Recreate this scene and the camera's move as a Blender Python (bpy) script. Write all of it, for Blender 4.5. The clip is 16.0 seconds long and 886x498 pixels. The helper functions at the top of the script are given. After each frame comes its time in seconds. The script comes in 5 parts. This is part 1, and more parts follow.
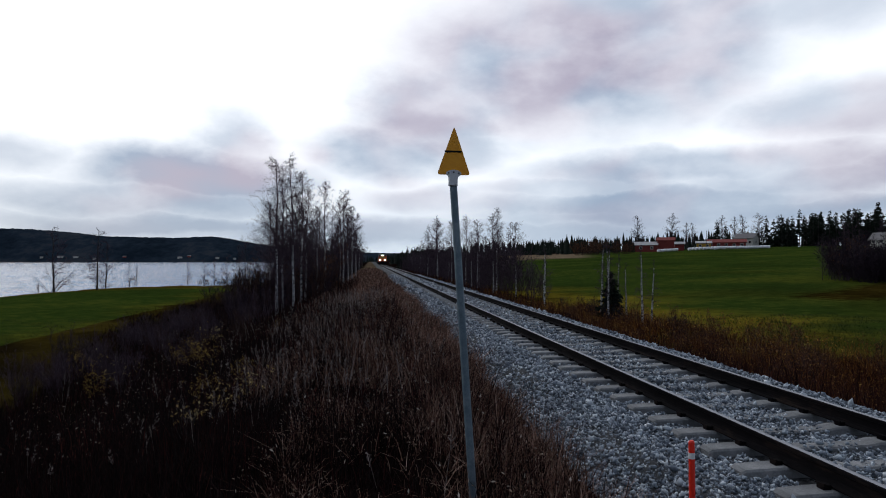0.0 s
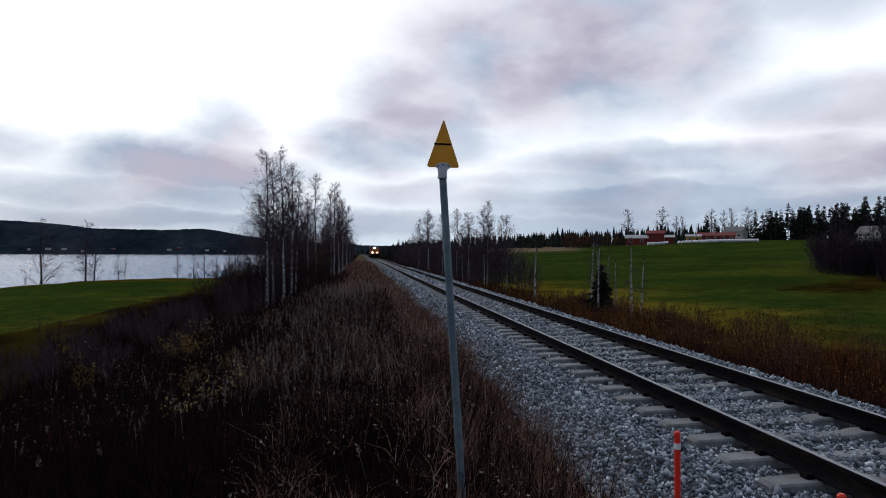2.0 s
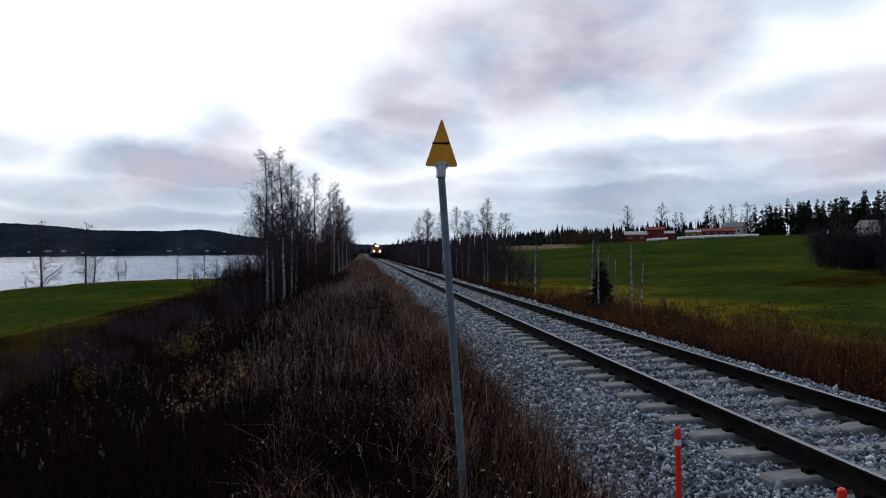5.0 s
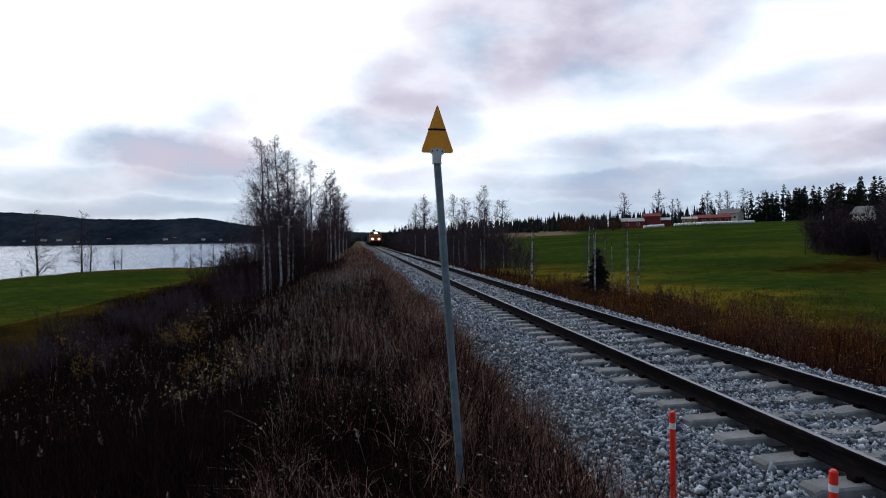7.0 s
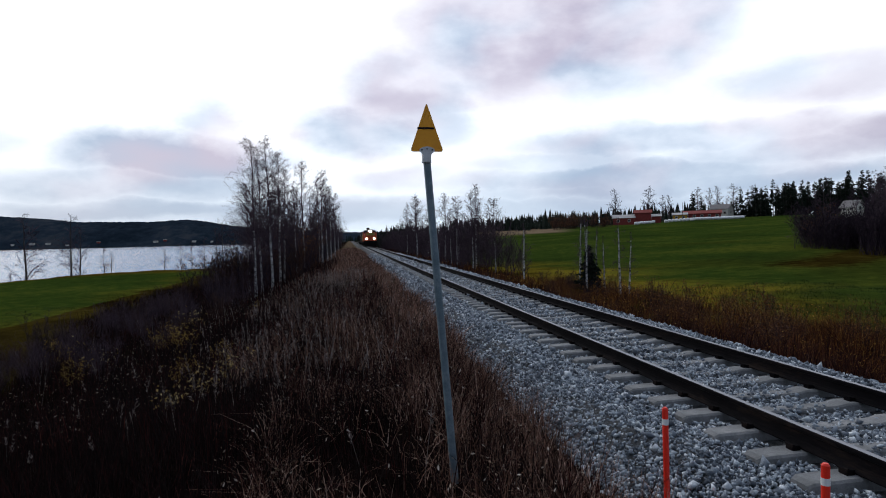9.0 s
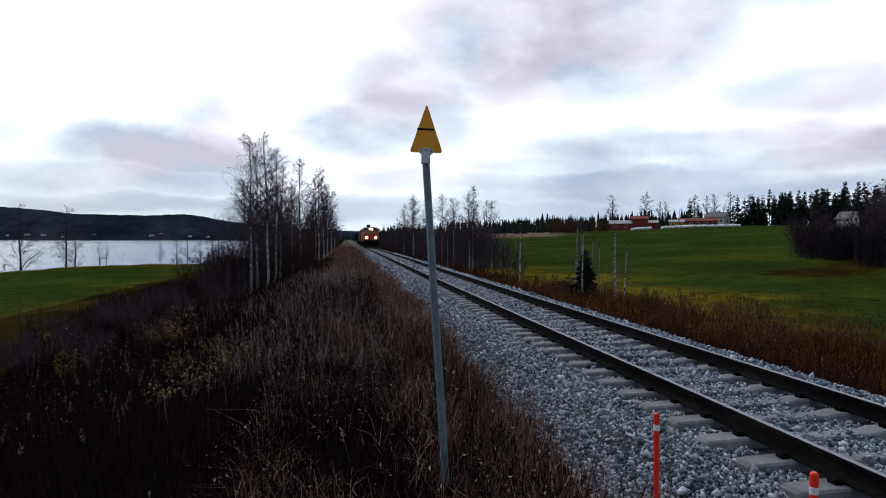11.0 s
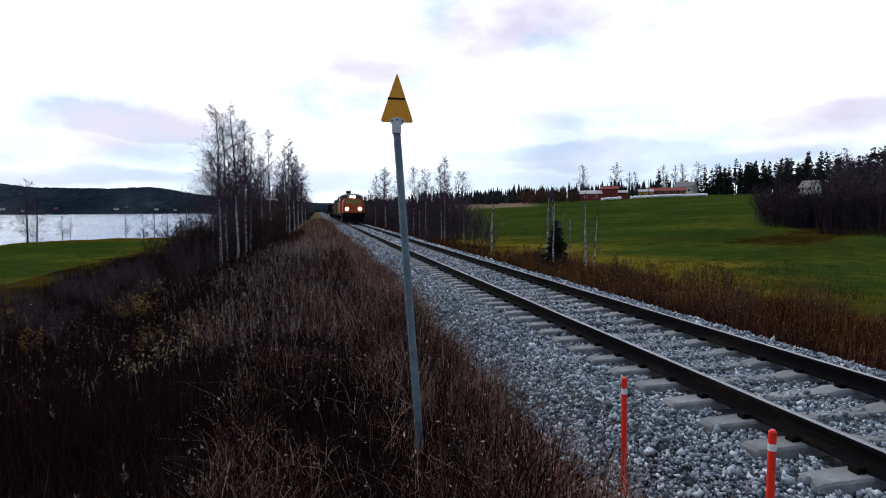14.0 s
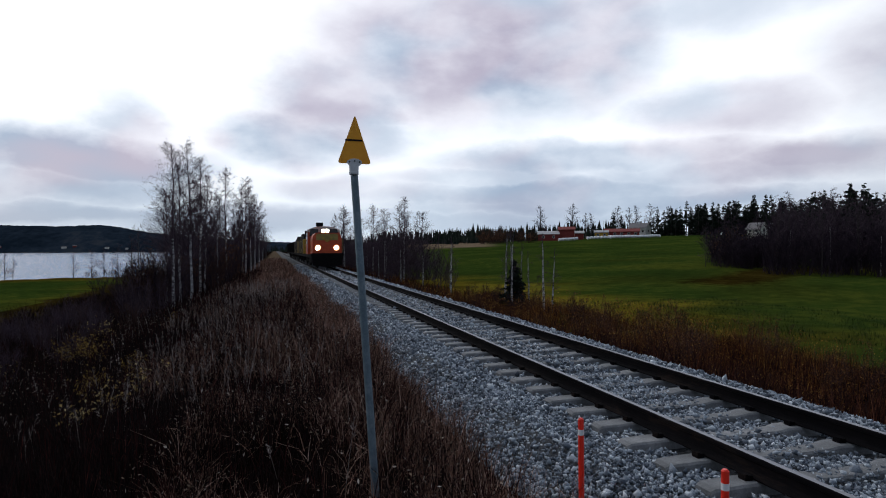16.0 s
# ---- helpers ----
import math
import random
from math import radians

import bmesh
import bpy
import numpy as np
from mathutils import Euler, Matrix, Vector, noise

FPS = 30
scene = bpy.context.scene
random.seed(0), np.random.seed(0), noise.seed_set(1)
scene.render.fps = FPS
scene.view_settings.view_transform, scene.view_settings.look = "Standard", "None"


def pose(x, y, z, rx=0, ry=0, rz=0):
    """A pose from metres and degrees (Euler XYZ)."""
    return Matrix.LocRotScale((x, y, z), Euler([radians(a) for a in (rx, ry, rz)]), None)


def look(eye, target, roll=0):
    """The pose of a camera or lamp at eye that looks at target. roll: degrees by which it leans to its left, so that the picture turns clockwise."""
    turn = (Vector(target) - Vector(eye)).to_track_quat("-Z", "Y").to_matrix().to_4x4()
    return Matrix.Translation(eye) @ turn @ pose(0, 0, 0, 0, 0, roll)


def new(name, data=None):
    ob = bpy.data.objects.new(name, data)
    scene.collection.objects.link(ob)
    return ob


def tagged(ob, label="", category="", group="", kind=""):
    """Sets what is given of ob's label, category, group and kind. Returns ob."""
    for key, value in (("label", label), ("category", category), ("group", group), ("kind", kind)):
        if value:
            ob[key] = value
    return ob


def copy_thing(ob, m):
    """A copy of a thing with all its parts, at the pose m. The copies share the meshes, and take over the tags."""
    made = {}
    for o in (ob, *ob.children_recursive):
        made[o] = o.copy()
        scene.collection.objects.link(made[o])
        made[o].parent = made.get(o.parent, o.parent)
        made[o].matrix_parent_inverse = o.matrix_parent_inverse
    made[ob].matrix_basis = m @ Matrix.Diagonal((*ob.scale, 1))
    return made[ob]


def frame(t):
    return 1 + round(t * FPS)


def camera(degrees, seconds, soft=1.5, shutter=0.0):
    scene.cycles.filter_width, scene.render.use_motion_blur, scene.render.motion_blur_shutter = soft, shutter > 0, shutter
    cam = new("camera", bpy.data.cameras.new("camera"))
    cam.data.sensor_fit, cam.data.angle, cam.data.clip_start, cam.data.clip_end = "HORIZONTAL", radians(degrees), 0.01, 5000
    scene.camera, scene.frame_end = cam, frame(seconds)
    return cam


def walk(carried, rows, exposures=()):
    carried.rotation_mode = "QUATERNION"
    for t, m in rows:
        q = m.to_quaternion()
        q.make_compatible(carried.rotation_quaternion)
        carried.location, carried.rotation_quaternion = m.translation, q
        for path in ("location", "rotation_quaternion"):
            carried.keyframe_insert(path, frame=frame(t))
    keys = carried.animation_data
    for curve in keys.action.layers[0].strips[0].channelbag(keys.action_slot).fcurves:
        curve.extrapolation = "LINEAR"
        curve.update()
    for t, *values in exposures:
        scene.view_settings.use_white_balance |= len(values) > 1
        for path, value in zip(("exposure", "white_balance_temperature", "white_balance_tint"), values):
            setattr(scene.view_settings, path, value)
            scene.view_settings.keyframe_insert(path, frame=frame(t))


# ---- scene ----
cam = camera(70.1, 16.0, soft=1.05)
PATH = [
    (0, (-0.005, 0.056, 1.706), (0.225, 2.043, 1.742), 0.0),
    (0.5, (-0.003, 0.05, 1.706), (0.235, 2.035, 1.742), -0.1),
    (1, (-0.002, 0.048, 1.708), (0.252, 2.032, 1.748), 0.1),
    (1.5, (0.007, 0.035, 1.705), (0.267, 2.017, 1.738), -0.3),
    (2, (0.007, 0.039, 1.704), (0.265, 2.022, 1.717), 0.1),
    (2.5, (0.007, 0.031, 1.704), (0.254, 2.016, 1.713), 0.2),
    (3, (0.007, 0.04, 1.704), (0.265, 2.023, 1.706), -0.0),
    (3.5, (0.01, 0.043, 1.703), (0.259, 2.027, 1.713), -0.4),
    (4, (0.01, 0.035, 1.709), (0.272, 2.018, 1.724), -0.4),
    (6.5, (0.012, 0.028, 1.704), (0.264, 2.012, 1.683), -0.6),
    (7, (0.014, 0.022, 1.7), (0.282, 2.003, 1.668), -0.7),
    (7.5, (0.016, 0.023, 1.699), (0.298, 2.003, 1.657), -0.8),
    (8, (0.019, 0.033, 1.7), (0.314, 2.011, 1.648), -1.0),
    (8.5, (0.025, 0.049, 1.703), (0.329, 2.025, 1.662), -1.2),
    (9, (0.025, 0.038, 1.701), (0.318, 2.016, 1.665), -1.4),
    (11.3, (0.018, 0.016, 1.702), (0.323, 1.992, 1.669), 0.1),
    (11.5, (0.014, 0.003, 1.701), (0.319, 1.979, 1.654), 0.0),
    (12, (0.014, 0.014, 1.699), (0.323, 1.989, 1.653), -0.7),
    (12.5, (0.015, 0.008, 1.699), (0.345, 1.98, 1.712), -1.1),
    (13, (0.015, -0.006, 1.704), (0.34, 1.966, 1.652), -0.9),
    (13.5, (0.018, 0.0, 1.7), (0.374, 1.968, 1.664), -1.0),
    (14, (0.018, 0.003, 1.694), (0.408, 1.961, 1.57), -0.4),
    (14.5, (0.014, -0.002, 1.694), (0.406, 1.957, 1.604), -0.5),
    (15, (0.031, 0.011, 1.699), (0.417, 1.973, 1.642), -1.3),
    (15.5, (0.034, -0.01, 1.704), (0.475, 1.94, 1.647), 0.5),
    (16, (0.037, -0.002, 1.703), (0.553, 1.93, 1.704), -0.2),
]
walk(cam, [(t, look(*p)) for t, *p in PATH], exposures=[(0, -0.35), (4, -0.3), (6.5, -0.1), (9, -0.04), (11.5, 0.0), (12.5, -0.08), (13.5, -0.08), (14, 0.4), (14.5, 0.4), (15, 0.25), (15.5, -0.25), (16, -0.25)])

TRACK_X = 4.65      # centre line of the track; rail tops at z = 0
LAKE_Z = -2.75


# ---- node helpers ----
def link(nt, a, b):
    nt.links.new(a, b)


def node(nt, kind, **values):
    n = nt.nodes.new(kind)
    for k, v in values.items():
        n.inputs[k].default_value = v
    return n


def math_node(nt, op, a, b=0.0, clamp=False):
    n = nt.nodes.new("ShaderNodeMath")
    n.operation, n.use_clamp = op, clamp
    for i, v in enumerate((a, b)):
        if hasattr(v, "links"):
            link(nt, v, n.inputs[i])
        else:
            n.inputs[i].default_value = v
    return n.outputs[0]


def mix_color(nt, fac, a, b):
    n = nt.nodes.new("ShaderNodeMix")
    n.data_type = "RGBA"
    for sock, v in ((n.inputs[0], fac), (n.inputs[6], a), (n.inputs[7], b)):
        if hasattr(v, "links"):
            link(nt, v, sock)
        else:
            sock.default_value = v if isinstance(v, float) else (*v, 1)
    return n.outputs[2]


def ramp(nt, fac, stops):
    n = nt.nodes.new("ShaderNodeValToRGB")
    el = n.color_ramp.elements
    while len(el) < len(stops):
        el.new(0.5)
    for e, (p, c) in zip(el, stops):
        e.position, e.color = p, (*c, 1)
    link(nt, fac, n.inputs[0])
    return n.outputs[0]


def ranged(nt, v, a, b, c=0.0, d=1.0):
    n = nt.nodes.new("ShaderNodeMapRange")
    n.interpolation_type = "SMOOTHSTEP"
    link(nt, v, n.inputs[0])
    for i, x in enumerate((a, b, c, d)):
        n.inputs[1 + i].default_value = x
    return n.outputs[0]


# ---- world: broken overcast of late autumn ----
def build_world():
    w = bpy.data.worlds.new("overcast_sky")
    scene.world = w
    w.use_nodes = True
    nt = w.node_tree
    nt.nodes.clear()
    out, bg = nt.nodes.new("ShaderNodeOutputWorld"), nt.nodes.new("ShaderNodeBackground")
    link(nt, bg.outputs[0], out.inputs[0])
    tc = nt.nodes.new("ShaderNodeTexCoord")
    d = tc.outputs["Generated"]
    # streaky noise: the sheet of cloud is flattened towards the horizon
    stretch = nt.nodes.new("ShaderNodeVectorMath")
    stretch.operation = "MULTIPLY"
    link(nt, d, stretch.inputs[0])
    stretch.inputs[1].default_value = (1.9, 1.9, 3.6)
    n1 = node(nt, "ShaderNodeTexNoise", Scale=2.0, Detail=8.0, Roughness=0.52)
    link(nt, stretch.outputs[0], n1.inputs["Vector"])
    n2 = node(nt, "ShaderNodeTexNoise", Scale=3.4, Detail=7.0, Roughness=0.5)
    link(nt, stretch.outputs[0], n2.inputs["Vector"])
    # ragged edges for the cloud banks
    n3 = node(nt, "ShaderNodeTexNoise", Scale=3.0, Detail=9.0, Roughness=0.58)
    link(nt, stretch.outputs[0], n3.inputs["Vector"])
    warp = nt.nodes.new("ShaderNodeVectorMath")
    warp.operation = "MULTIPLY_ADD"
    link(nt, n3.outputs["Color"], warp.inputs[0])
    warp.inputs[1].default_value = (0.17, 0.17, 0.06)
    link(nt, d, warp.inputs[2])
    total = None
    # cloud banks: azimuth from the track (deg, right positive), elevation, half width, half height, weight
    banks = [
        (17.5, 17, 15, 6.6, 0.85), (25, 19, 12, 5.5, 0.75), (5.4, 13.8, 7.5, 4.6, 0.75), (1.5, 9.6, 6.5, 2.6, 0.8), (7, 9.8, 6, 2.4, 0.6), (9, 16, 8, 5, 0.6),
        (36, 20, 11, 3.0, 0.55), (39, 11.5, 8.5, 2.6, 0.6), (29.5, 7.8, 18, 1.9, 0.75), (24, 5.0, 20, 1.5, 0.8), (25.3, 8.9, 3, 1.0, 0.6), (46, 7.0, 9, 1.8, 0.8),
        (8, 2.6, 42, 1.3, 0.7), (-15.5, 7.4, 10.5, 2.5, 1.0), (-20, 5.0, 13, 1.9, 0.9), (-10.9, 10.2, 4, 2.4, 0.6), (-27.5, 8.0, 5, 1.8, 0.7), (-20, 3.0, 15, 1.1, 0.9),
        (31, 4.0, 24, 1.2, 0.8), (40, 6.2, 15, 1.6, 0.75), (20, 6.4, 13, 1.2, 0.6), (5, 5.6, 7, 1.6, 0.6), (58, 14, 12, 5, 0.8),
    ]
    for az, el, hw, hh, weight in banks:
        a, e = radians(az), radians(el)
        c = (math.sin(a) * math.cos(e) + 0.085, math.cos(a) * math.cos(e) + 0.085, math.sin(e) + 0.03)
        sub = nt.nodes.new("ShaderNodeVectorMath")
        sub.operation = "SUBTRACT"
        link(nt, warp.outputs[0], sub.inputs[0])
        sub.inputs[1].default_value = c
        mul = nt.nodes.new("ShaderNodeVectorMath")
        mul.operation = "MULTIPLY"
        link(nt, sub.outputs[0], mul.inputs[0])
        mul.inputs[1].default_value = (1 / radians(hw), 1 / radians(hw), 1 / radians(hh))
        ln = nt.nodes.new("ShaderNodeVectorMath")
        ln.operation = "LENGTH"
        link(nt, mul.outputs[0], ln.inputs[0])
        v = ranged(nt, ln.outputs["Value"], 1.5, 0.35, 0.0, weight)
        total = v if total is None else math_node(nt, "MAXIMUM", total, v)
    wisps = ranged(nt, n1.outputs["Fac"], 0.42, 0.68)
    dens = math_node(nt, "MULTIPLY", total, ranged(nt, n2.outputs["Fac"], 0.30, 0.62, 0.72, 1.10))
    dens = math_node(nt, "ADD", dens, math_node(nt, "MULTIPLY", wisps, 0.16), clamp=True)
    tint = node(nt, "ShaderNodeTexNoise", Scale=2.6, Detail=2.0)
    link(nt, stretch.outputs[0], tint.inputs["Vector"])
    shade = mix_color(nt, ranged(nt, tint.outputs["Fac"], 0.42, 0.62), SKY_BLUE, SKY_PINK)
    up = nt.nodes.new("ShaderNodeSeparateXYZ")
    link(nt, d, up.inputs[0])
    low = ranged(nt, up.outputs["Z"], 0.14, 0.015)
    shade = mix_color(nt, low, shade, SKY_BLUE)
    pale = mix_color(nt, math_node(nt, "MULTIPLY", low, 0.75), SKY_WHITE, (0.70, 0.87, 1.06))
    veil = mix_color(nt, dens, pale, shade)
    sky = nt.nodes.new("ShaderNodeTexSky")
    sky.sky_type, sky.sun_disc = "NISHITA", False
    sky.sun_elevation, sky.sun_rotation = radians(24), radians(-35)
    dim = mix_color(nt, 1.0, (0, 0, 0), sky.outputs[0])
    sc = nt.nodes.new("ShaderNodeVectorMath")
    sc.operation = "SCALE"
    link(nt, dim, sc.inputs[0])
    sc.inputs["Scale"].default_value = 0.1
    # the cloud sheet is thin and bright towards the low sun ahead, thick overhead and behind
    dot = nt.nodes.new("ShaderNodeVectorMath")
    dot.operation = "DOT_PRODUCT"
    link(nt, d, dot.inputs[0])
    dot.inputs[1].default_value = (-0.05, 0.95, 0.30)
    thick = mix_color(nt, ranged(nt, dot.outputs["Value"], 0.2, 0.82), SKY_THICK, veil)
    final = mix_color(nt, 0.93, sc.outputs[0], thick)
    link(nt, final, bg.inputs[0])
    bg.inputs[1].default_value = SKY_STRENGTH


SKY_WHITE, SKY_BLUE, SKY_PINK, SKY_THICK = (1.55, 1.60, 1.68), (0.43, 0.55, 0.74), (0.60, 0.555, 0.70), (0.30, 0.35, 0.44)
SKY_STRENGTH = 1.0
build_world()
sun_data = bpy.data.lights.new("sun", "SUN")
sun_data.energy, sun_data.angle, sun_data.color = 0.3, radians(25), (1.0, 0.95, 0.9)
sun = new("sun", sun_data)
sun.matrix_world = look((-40, 57, 31), (0, 0, 0))


# ---- materials ----
def material(name, stops, scale=3.0, rough=0.8, bump=0.3, metal=0.0, detail=6.0, island=0.0, objrand=0.0, fine=0.0,
             stretch=(1, 1, 1), coords="Object", emission=None, spec=0.5):
    """Principled surface: a colour ramp over two scales of noise, with relief."""
    m = bpy.data.materials.new(name)
    m.use_nodes = True
    nt = m.node_tree
    b = nt.nodes["Principled BSDF"]
    tc = nt.nodes.new("ShaderNodeTexCoord")
    mp = node(nt, "ShaderNodeMapping", Scale=stretch)
    link(nt, tc.outputs[coords], mp.inputs[0])
    a = node(nt, "ShaderNodeTexNoise", Scale=scale, Detail=detail, Roughness=0.6)
    f = node(nt, "ShaderNodeTexNoise", Scale=fine or scale * 9, Detail=4.0, Roughness=0.6)
    link(nt, mp.outputs[0], a.inputs["Vector"])
    link(nt, mp.outputs[0], f.inputs["Vector"])
    v = math_node(nt, "ADD", math_node(nt, "MULTIPLY", a.outputs["Fac"], 0.65), math_node(nt, "MULTIPLY", f.outputs["Fac"], 0.35))
    v = ranged(nt, v, 0.32, 0.68)
    if island:
        g = nt.nodes.new("ShaderNodeNewGeometry")
        v = math_node(nt, "ADD", math_node(nt, "MULTIPLY", v, 1 - island), math_node(nt, "MULTIPLY", g.outputs["Random Per Island"], island))
    if objrand:
        o = nt.nodes.new("ShaderNodeObjectInfo")
        v = math_node(nt, "ADD", math_node(nt, "MULTIPLY", v, 1 - objrand), math_node(nt, "MULTIPLY", o.outputs["Random"], objrand))
    link(nt, ramp(nt, v, stops), b.inputs["Base Color"])
    b.inputs["Roughness"].default_value, b.inputs["Metallic"].default_value = rough, metal
    b.inputs["Specular IOR Level"].default_value = spec
    if bump:
        bp = node(nt, "ShaderNodeBump", Strength=bump, Distance=0.02)
        link(nt, f.outputs["Fac"], bp.inputs["Height"])
        link(nt, bp.outputs[0], b.inputs["Normal"])
    if emission:
        b.inputs["Emission Color"].default_value = (*emission[:3], 1)
        b.inputs["Emission Strength"].default_value = emission[3]
    return m


def tone(c, lo=0.7, hi=1.25):
    return [(0.0, tuple(x * lo for x in c)), (1.0, tuple(min(x * hi, 0.95) for x in c))]


M = {}
# much darker than the stones: shade in their gaps is put into this colour
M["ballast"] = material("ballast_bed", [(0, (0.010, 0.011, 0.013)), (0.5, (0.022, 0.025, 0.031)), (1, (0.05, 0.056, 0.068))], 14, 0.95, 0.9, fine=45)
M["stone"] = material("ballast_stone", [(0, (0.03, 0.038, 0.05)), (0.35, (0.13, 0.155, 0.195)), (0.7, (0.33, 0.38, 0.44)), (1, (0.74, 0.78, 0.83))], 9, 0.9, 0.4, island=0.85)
M["concrete"] = material("sleeper_concrete", [(0, (0.11, 0.115, 0.12)), (0.6, (0.205, 0.21, 0.22)), (1, (0.30, 0.30, 0.305))], 5, 0.9, 0.35, objrand=0.3)
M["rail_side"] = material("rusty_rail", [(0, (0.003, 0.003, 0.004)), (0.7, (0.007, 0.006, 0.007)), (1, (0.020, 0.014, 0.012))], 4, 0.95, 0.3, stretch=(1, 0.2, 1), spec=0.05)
M["rail_top"] = material("worn_rail_head", tone((0.15, 0.16, 0.19)), 3, 0.42, 0.05, 0.8, stretch=(4, 0.1, 1))
M["steel"] = material("galvanised_steel", [(0, (0.10, 0.15, 0.19)), (0.6, (0.16, 0.22, 0.265)), (1, (0.23, 0.285, 0.33))], 9, 0.55, 0.08, 0.35)
M["yellow_plate"] = material("yellow_enamel", [(0, (0.86, 0.33, 0.006)), (1, (0.95, 0.41, 0.010))], 6, 0.45, 0.03)
M["black"] = material("black_paint", tone((0.010, 0.010, 0.012)), 6, 0.7, 0.05, spec=0.1)
M["white_bracket"] = material("white_bracket", tone((0.62, 0.64, 0.68), 0.85, 1.1), 14, 0.5, 0.05)
M["post_red"] = material("fluorescent_red_plastic", tone((0.86, 0.028, 0.010), 0.88, 1.1), 12, 0.45, 0.05)
M["post_white"] = material("white_reflector", tone((0.78, 0.8, 0.82), 0.9, 1.05), 14, 0.4, 0.05)
M["loco_red"] = material("orange_red_paint", [(0, (0.42, 0.042, 0.009)), (1, (0.60, 0.084, 0.016))], 2.5, 0.45, 0.04)
M["loco_grey"] = material("light_grey_paint", tone((0.42, 0.40, 0.38)), 3, 0.5, 0.04)
M["loco_panel"] = material("ochre_paint", tone((0.30, 0.22, 0.06)), 3, 0.5, 0.04)
M["loco_yellow"] = material("warning_yellow_paint", tone((0.46, 0.30, 0.03), 0.5, 1.15), 2.5, 0.5, 0.05)
M["under"] = material("grimy_underframe", tone((0.010, 0.009, 0.010)), 5, 0.9, 0.2, spec=0.05)
M["dark_wagon"] = material("dark_brown_wagon", tone((0.03, 0.024, 0.024), 0.6, 1.5), 3, 0.75, 0.15)
M["glass"] = material("dark_glass", tone((0.012, 0.014, 0.018)), 3, 0.08, 0.0)
# emitting orange that imitates the warm glow around the headlamps
M["lamp_halo"] = material("painted_lamp_halo", tone((0.8, 0.5, 0.3)), 3, 0.3, 0.0, emission=(1.0, 0.42, 0.16, 1.3))
M["lamp"] = material("lit_headlamp", tone((0.9, 0.85, 0.75)), 3, 0.3, 0.0, emission=(1.0, 0.80, 0.55, 22))


# ---- geometry helpers ----
def box(bm, cx, cy, cz, sx, sy, sz, bevel=0.0, m=None):
    geo = bmesh.ops.create_cube(bm, size=1.0, matrix=(m or Matrix()) @ Matrix.Translation((cx, cy, cz)) @ Matrix.Diagonal((sx, sy, sz, 1)))
    if bevel:
        edges = list({e for v in geo["verts"] for e in v.link_edges})
        bmesh.ops.bevel(bm, geom=edges, offset=bevel, segments=2, affect="EDGES", profile=0.5)


def cyl(bm, a, b, r0, r1=None, seg=12):
    a, b = Vector(a), Vector(b)
    m = Matrix.Translation((a + b) / 2) @ (b - a).to_track_quat("Z", "Y").to_matrix().to_4x4()
    bmesh.ops.create_cone(bm, cap_ends=True, segments=seg, radius1=r0, radius2=r0 if r1 is None else r1, depth=(b - a).length, matrix=m)


def prism(bm, outline, y0, y1):
    """An outline in x, z swept from y0 to y1."""
    a = [bm.verts.new((x, y0, z)) for x, z in outline]
    b = [bm.verts.new((x, y1, z)) for x, z in outline]
    n = len(outline)
    for i in range(n):
        bm.faces.new((a[i], a[(i + 1) % n], b[(i + 1) % n], b[i]))
    bm.faces.new(a[::-1])
    bm.faces.new(b)


def part(name, bm, mat, parent=None, label="", smooth=False):
    me = bpy.data.meshes.new(name)
    bmesh.ops.recalc_face_normals(bm, faces=bm.faces)
    bm.to_mesh(me)
    bm.free()
    for x in mat if isinstance(mat, (list, tuple)) else [mat]:
        me.materials.append(x)
    if smooth:
        me.polygons.foreach_set("use_smooth", [True] * len(me.polygons))
    ob = new(name, me)
    ob.parent = parent
    if label:
        tagged(ob, label)
    return ob


def raw(name, verts, faces, mat, parent=None, smooth=False):
    me = bpy.data.meshes.new(name)
    me.from_pydata(verts, [], faces)
    for x in mat if isinstance(mat, (list, tuple)) else [mat]:
        me.materials.append(x)
    if smooth:
        me.polygons.foreach_set("use_smooth", [True] * len(me.polygons))
    ob = new(name, me)
    ob.parent = parent
    return ob


def smooth(v, a, b):
    t = np.clip((v - a) / (b - a), 0, 1)
    return t * t * (3 - 2 * t)


# ---- the lie of the land ----
SHORE_X = [-600, -100, -60, -41, -38, -35, -28, -20, -17.5, -17.0]
SHORE_Y = [0, 45, 60, 73, 92, 100, 104, 107, 400, 1600]


def shore(x, y):
    """Metres beyond the near shore of the lake (negative on land)."""
    s = y - np.interp(x, SHORE_X, SHORE_Y)
    s = np.minimum(s + 1.2 * np.sin(x * 0.7) + 0.8 * np.sin(x * 0.23 + 1), 1490 - y)
    return np.where(x > -17.0, -5.0, s)


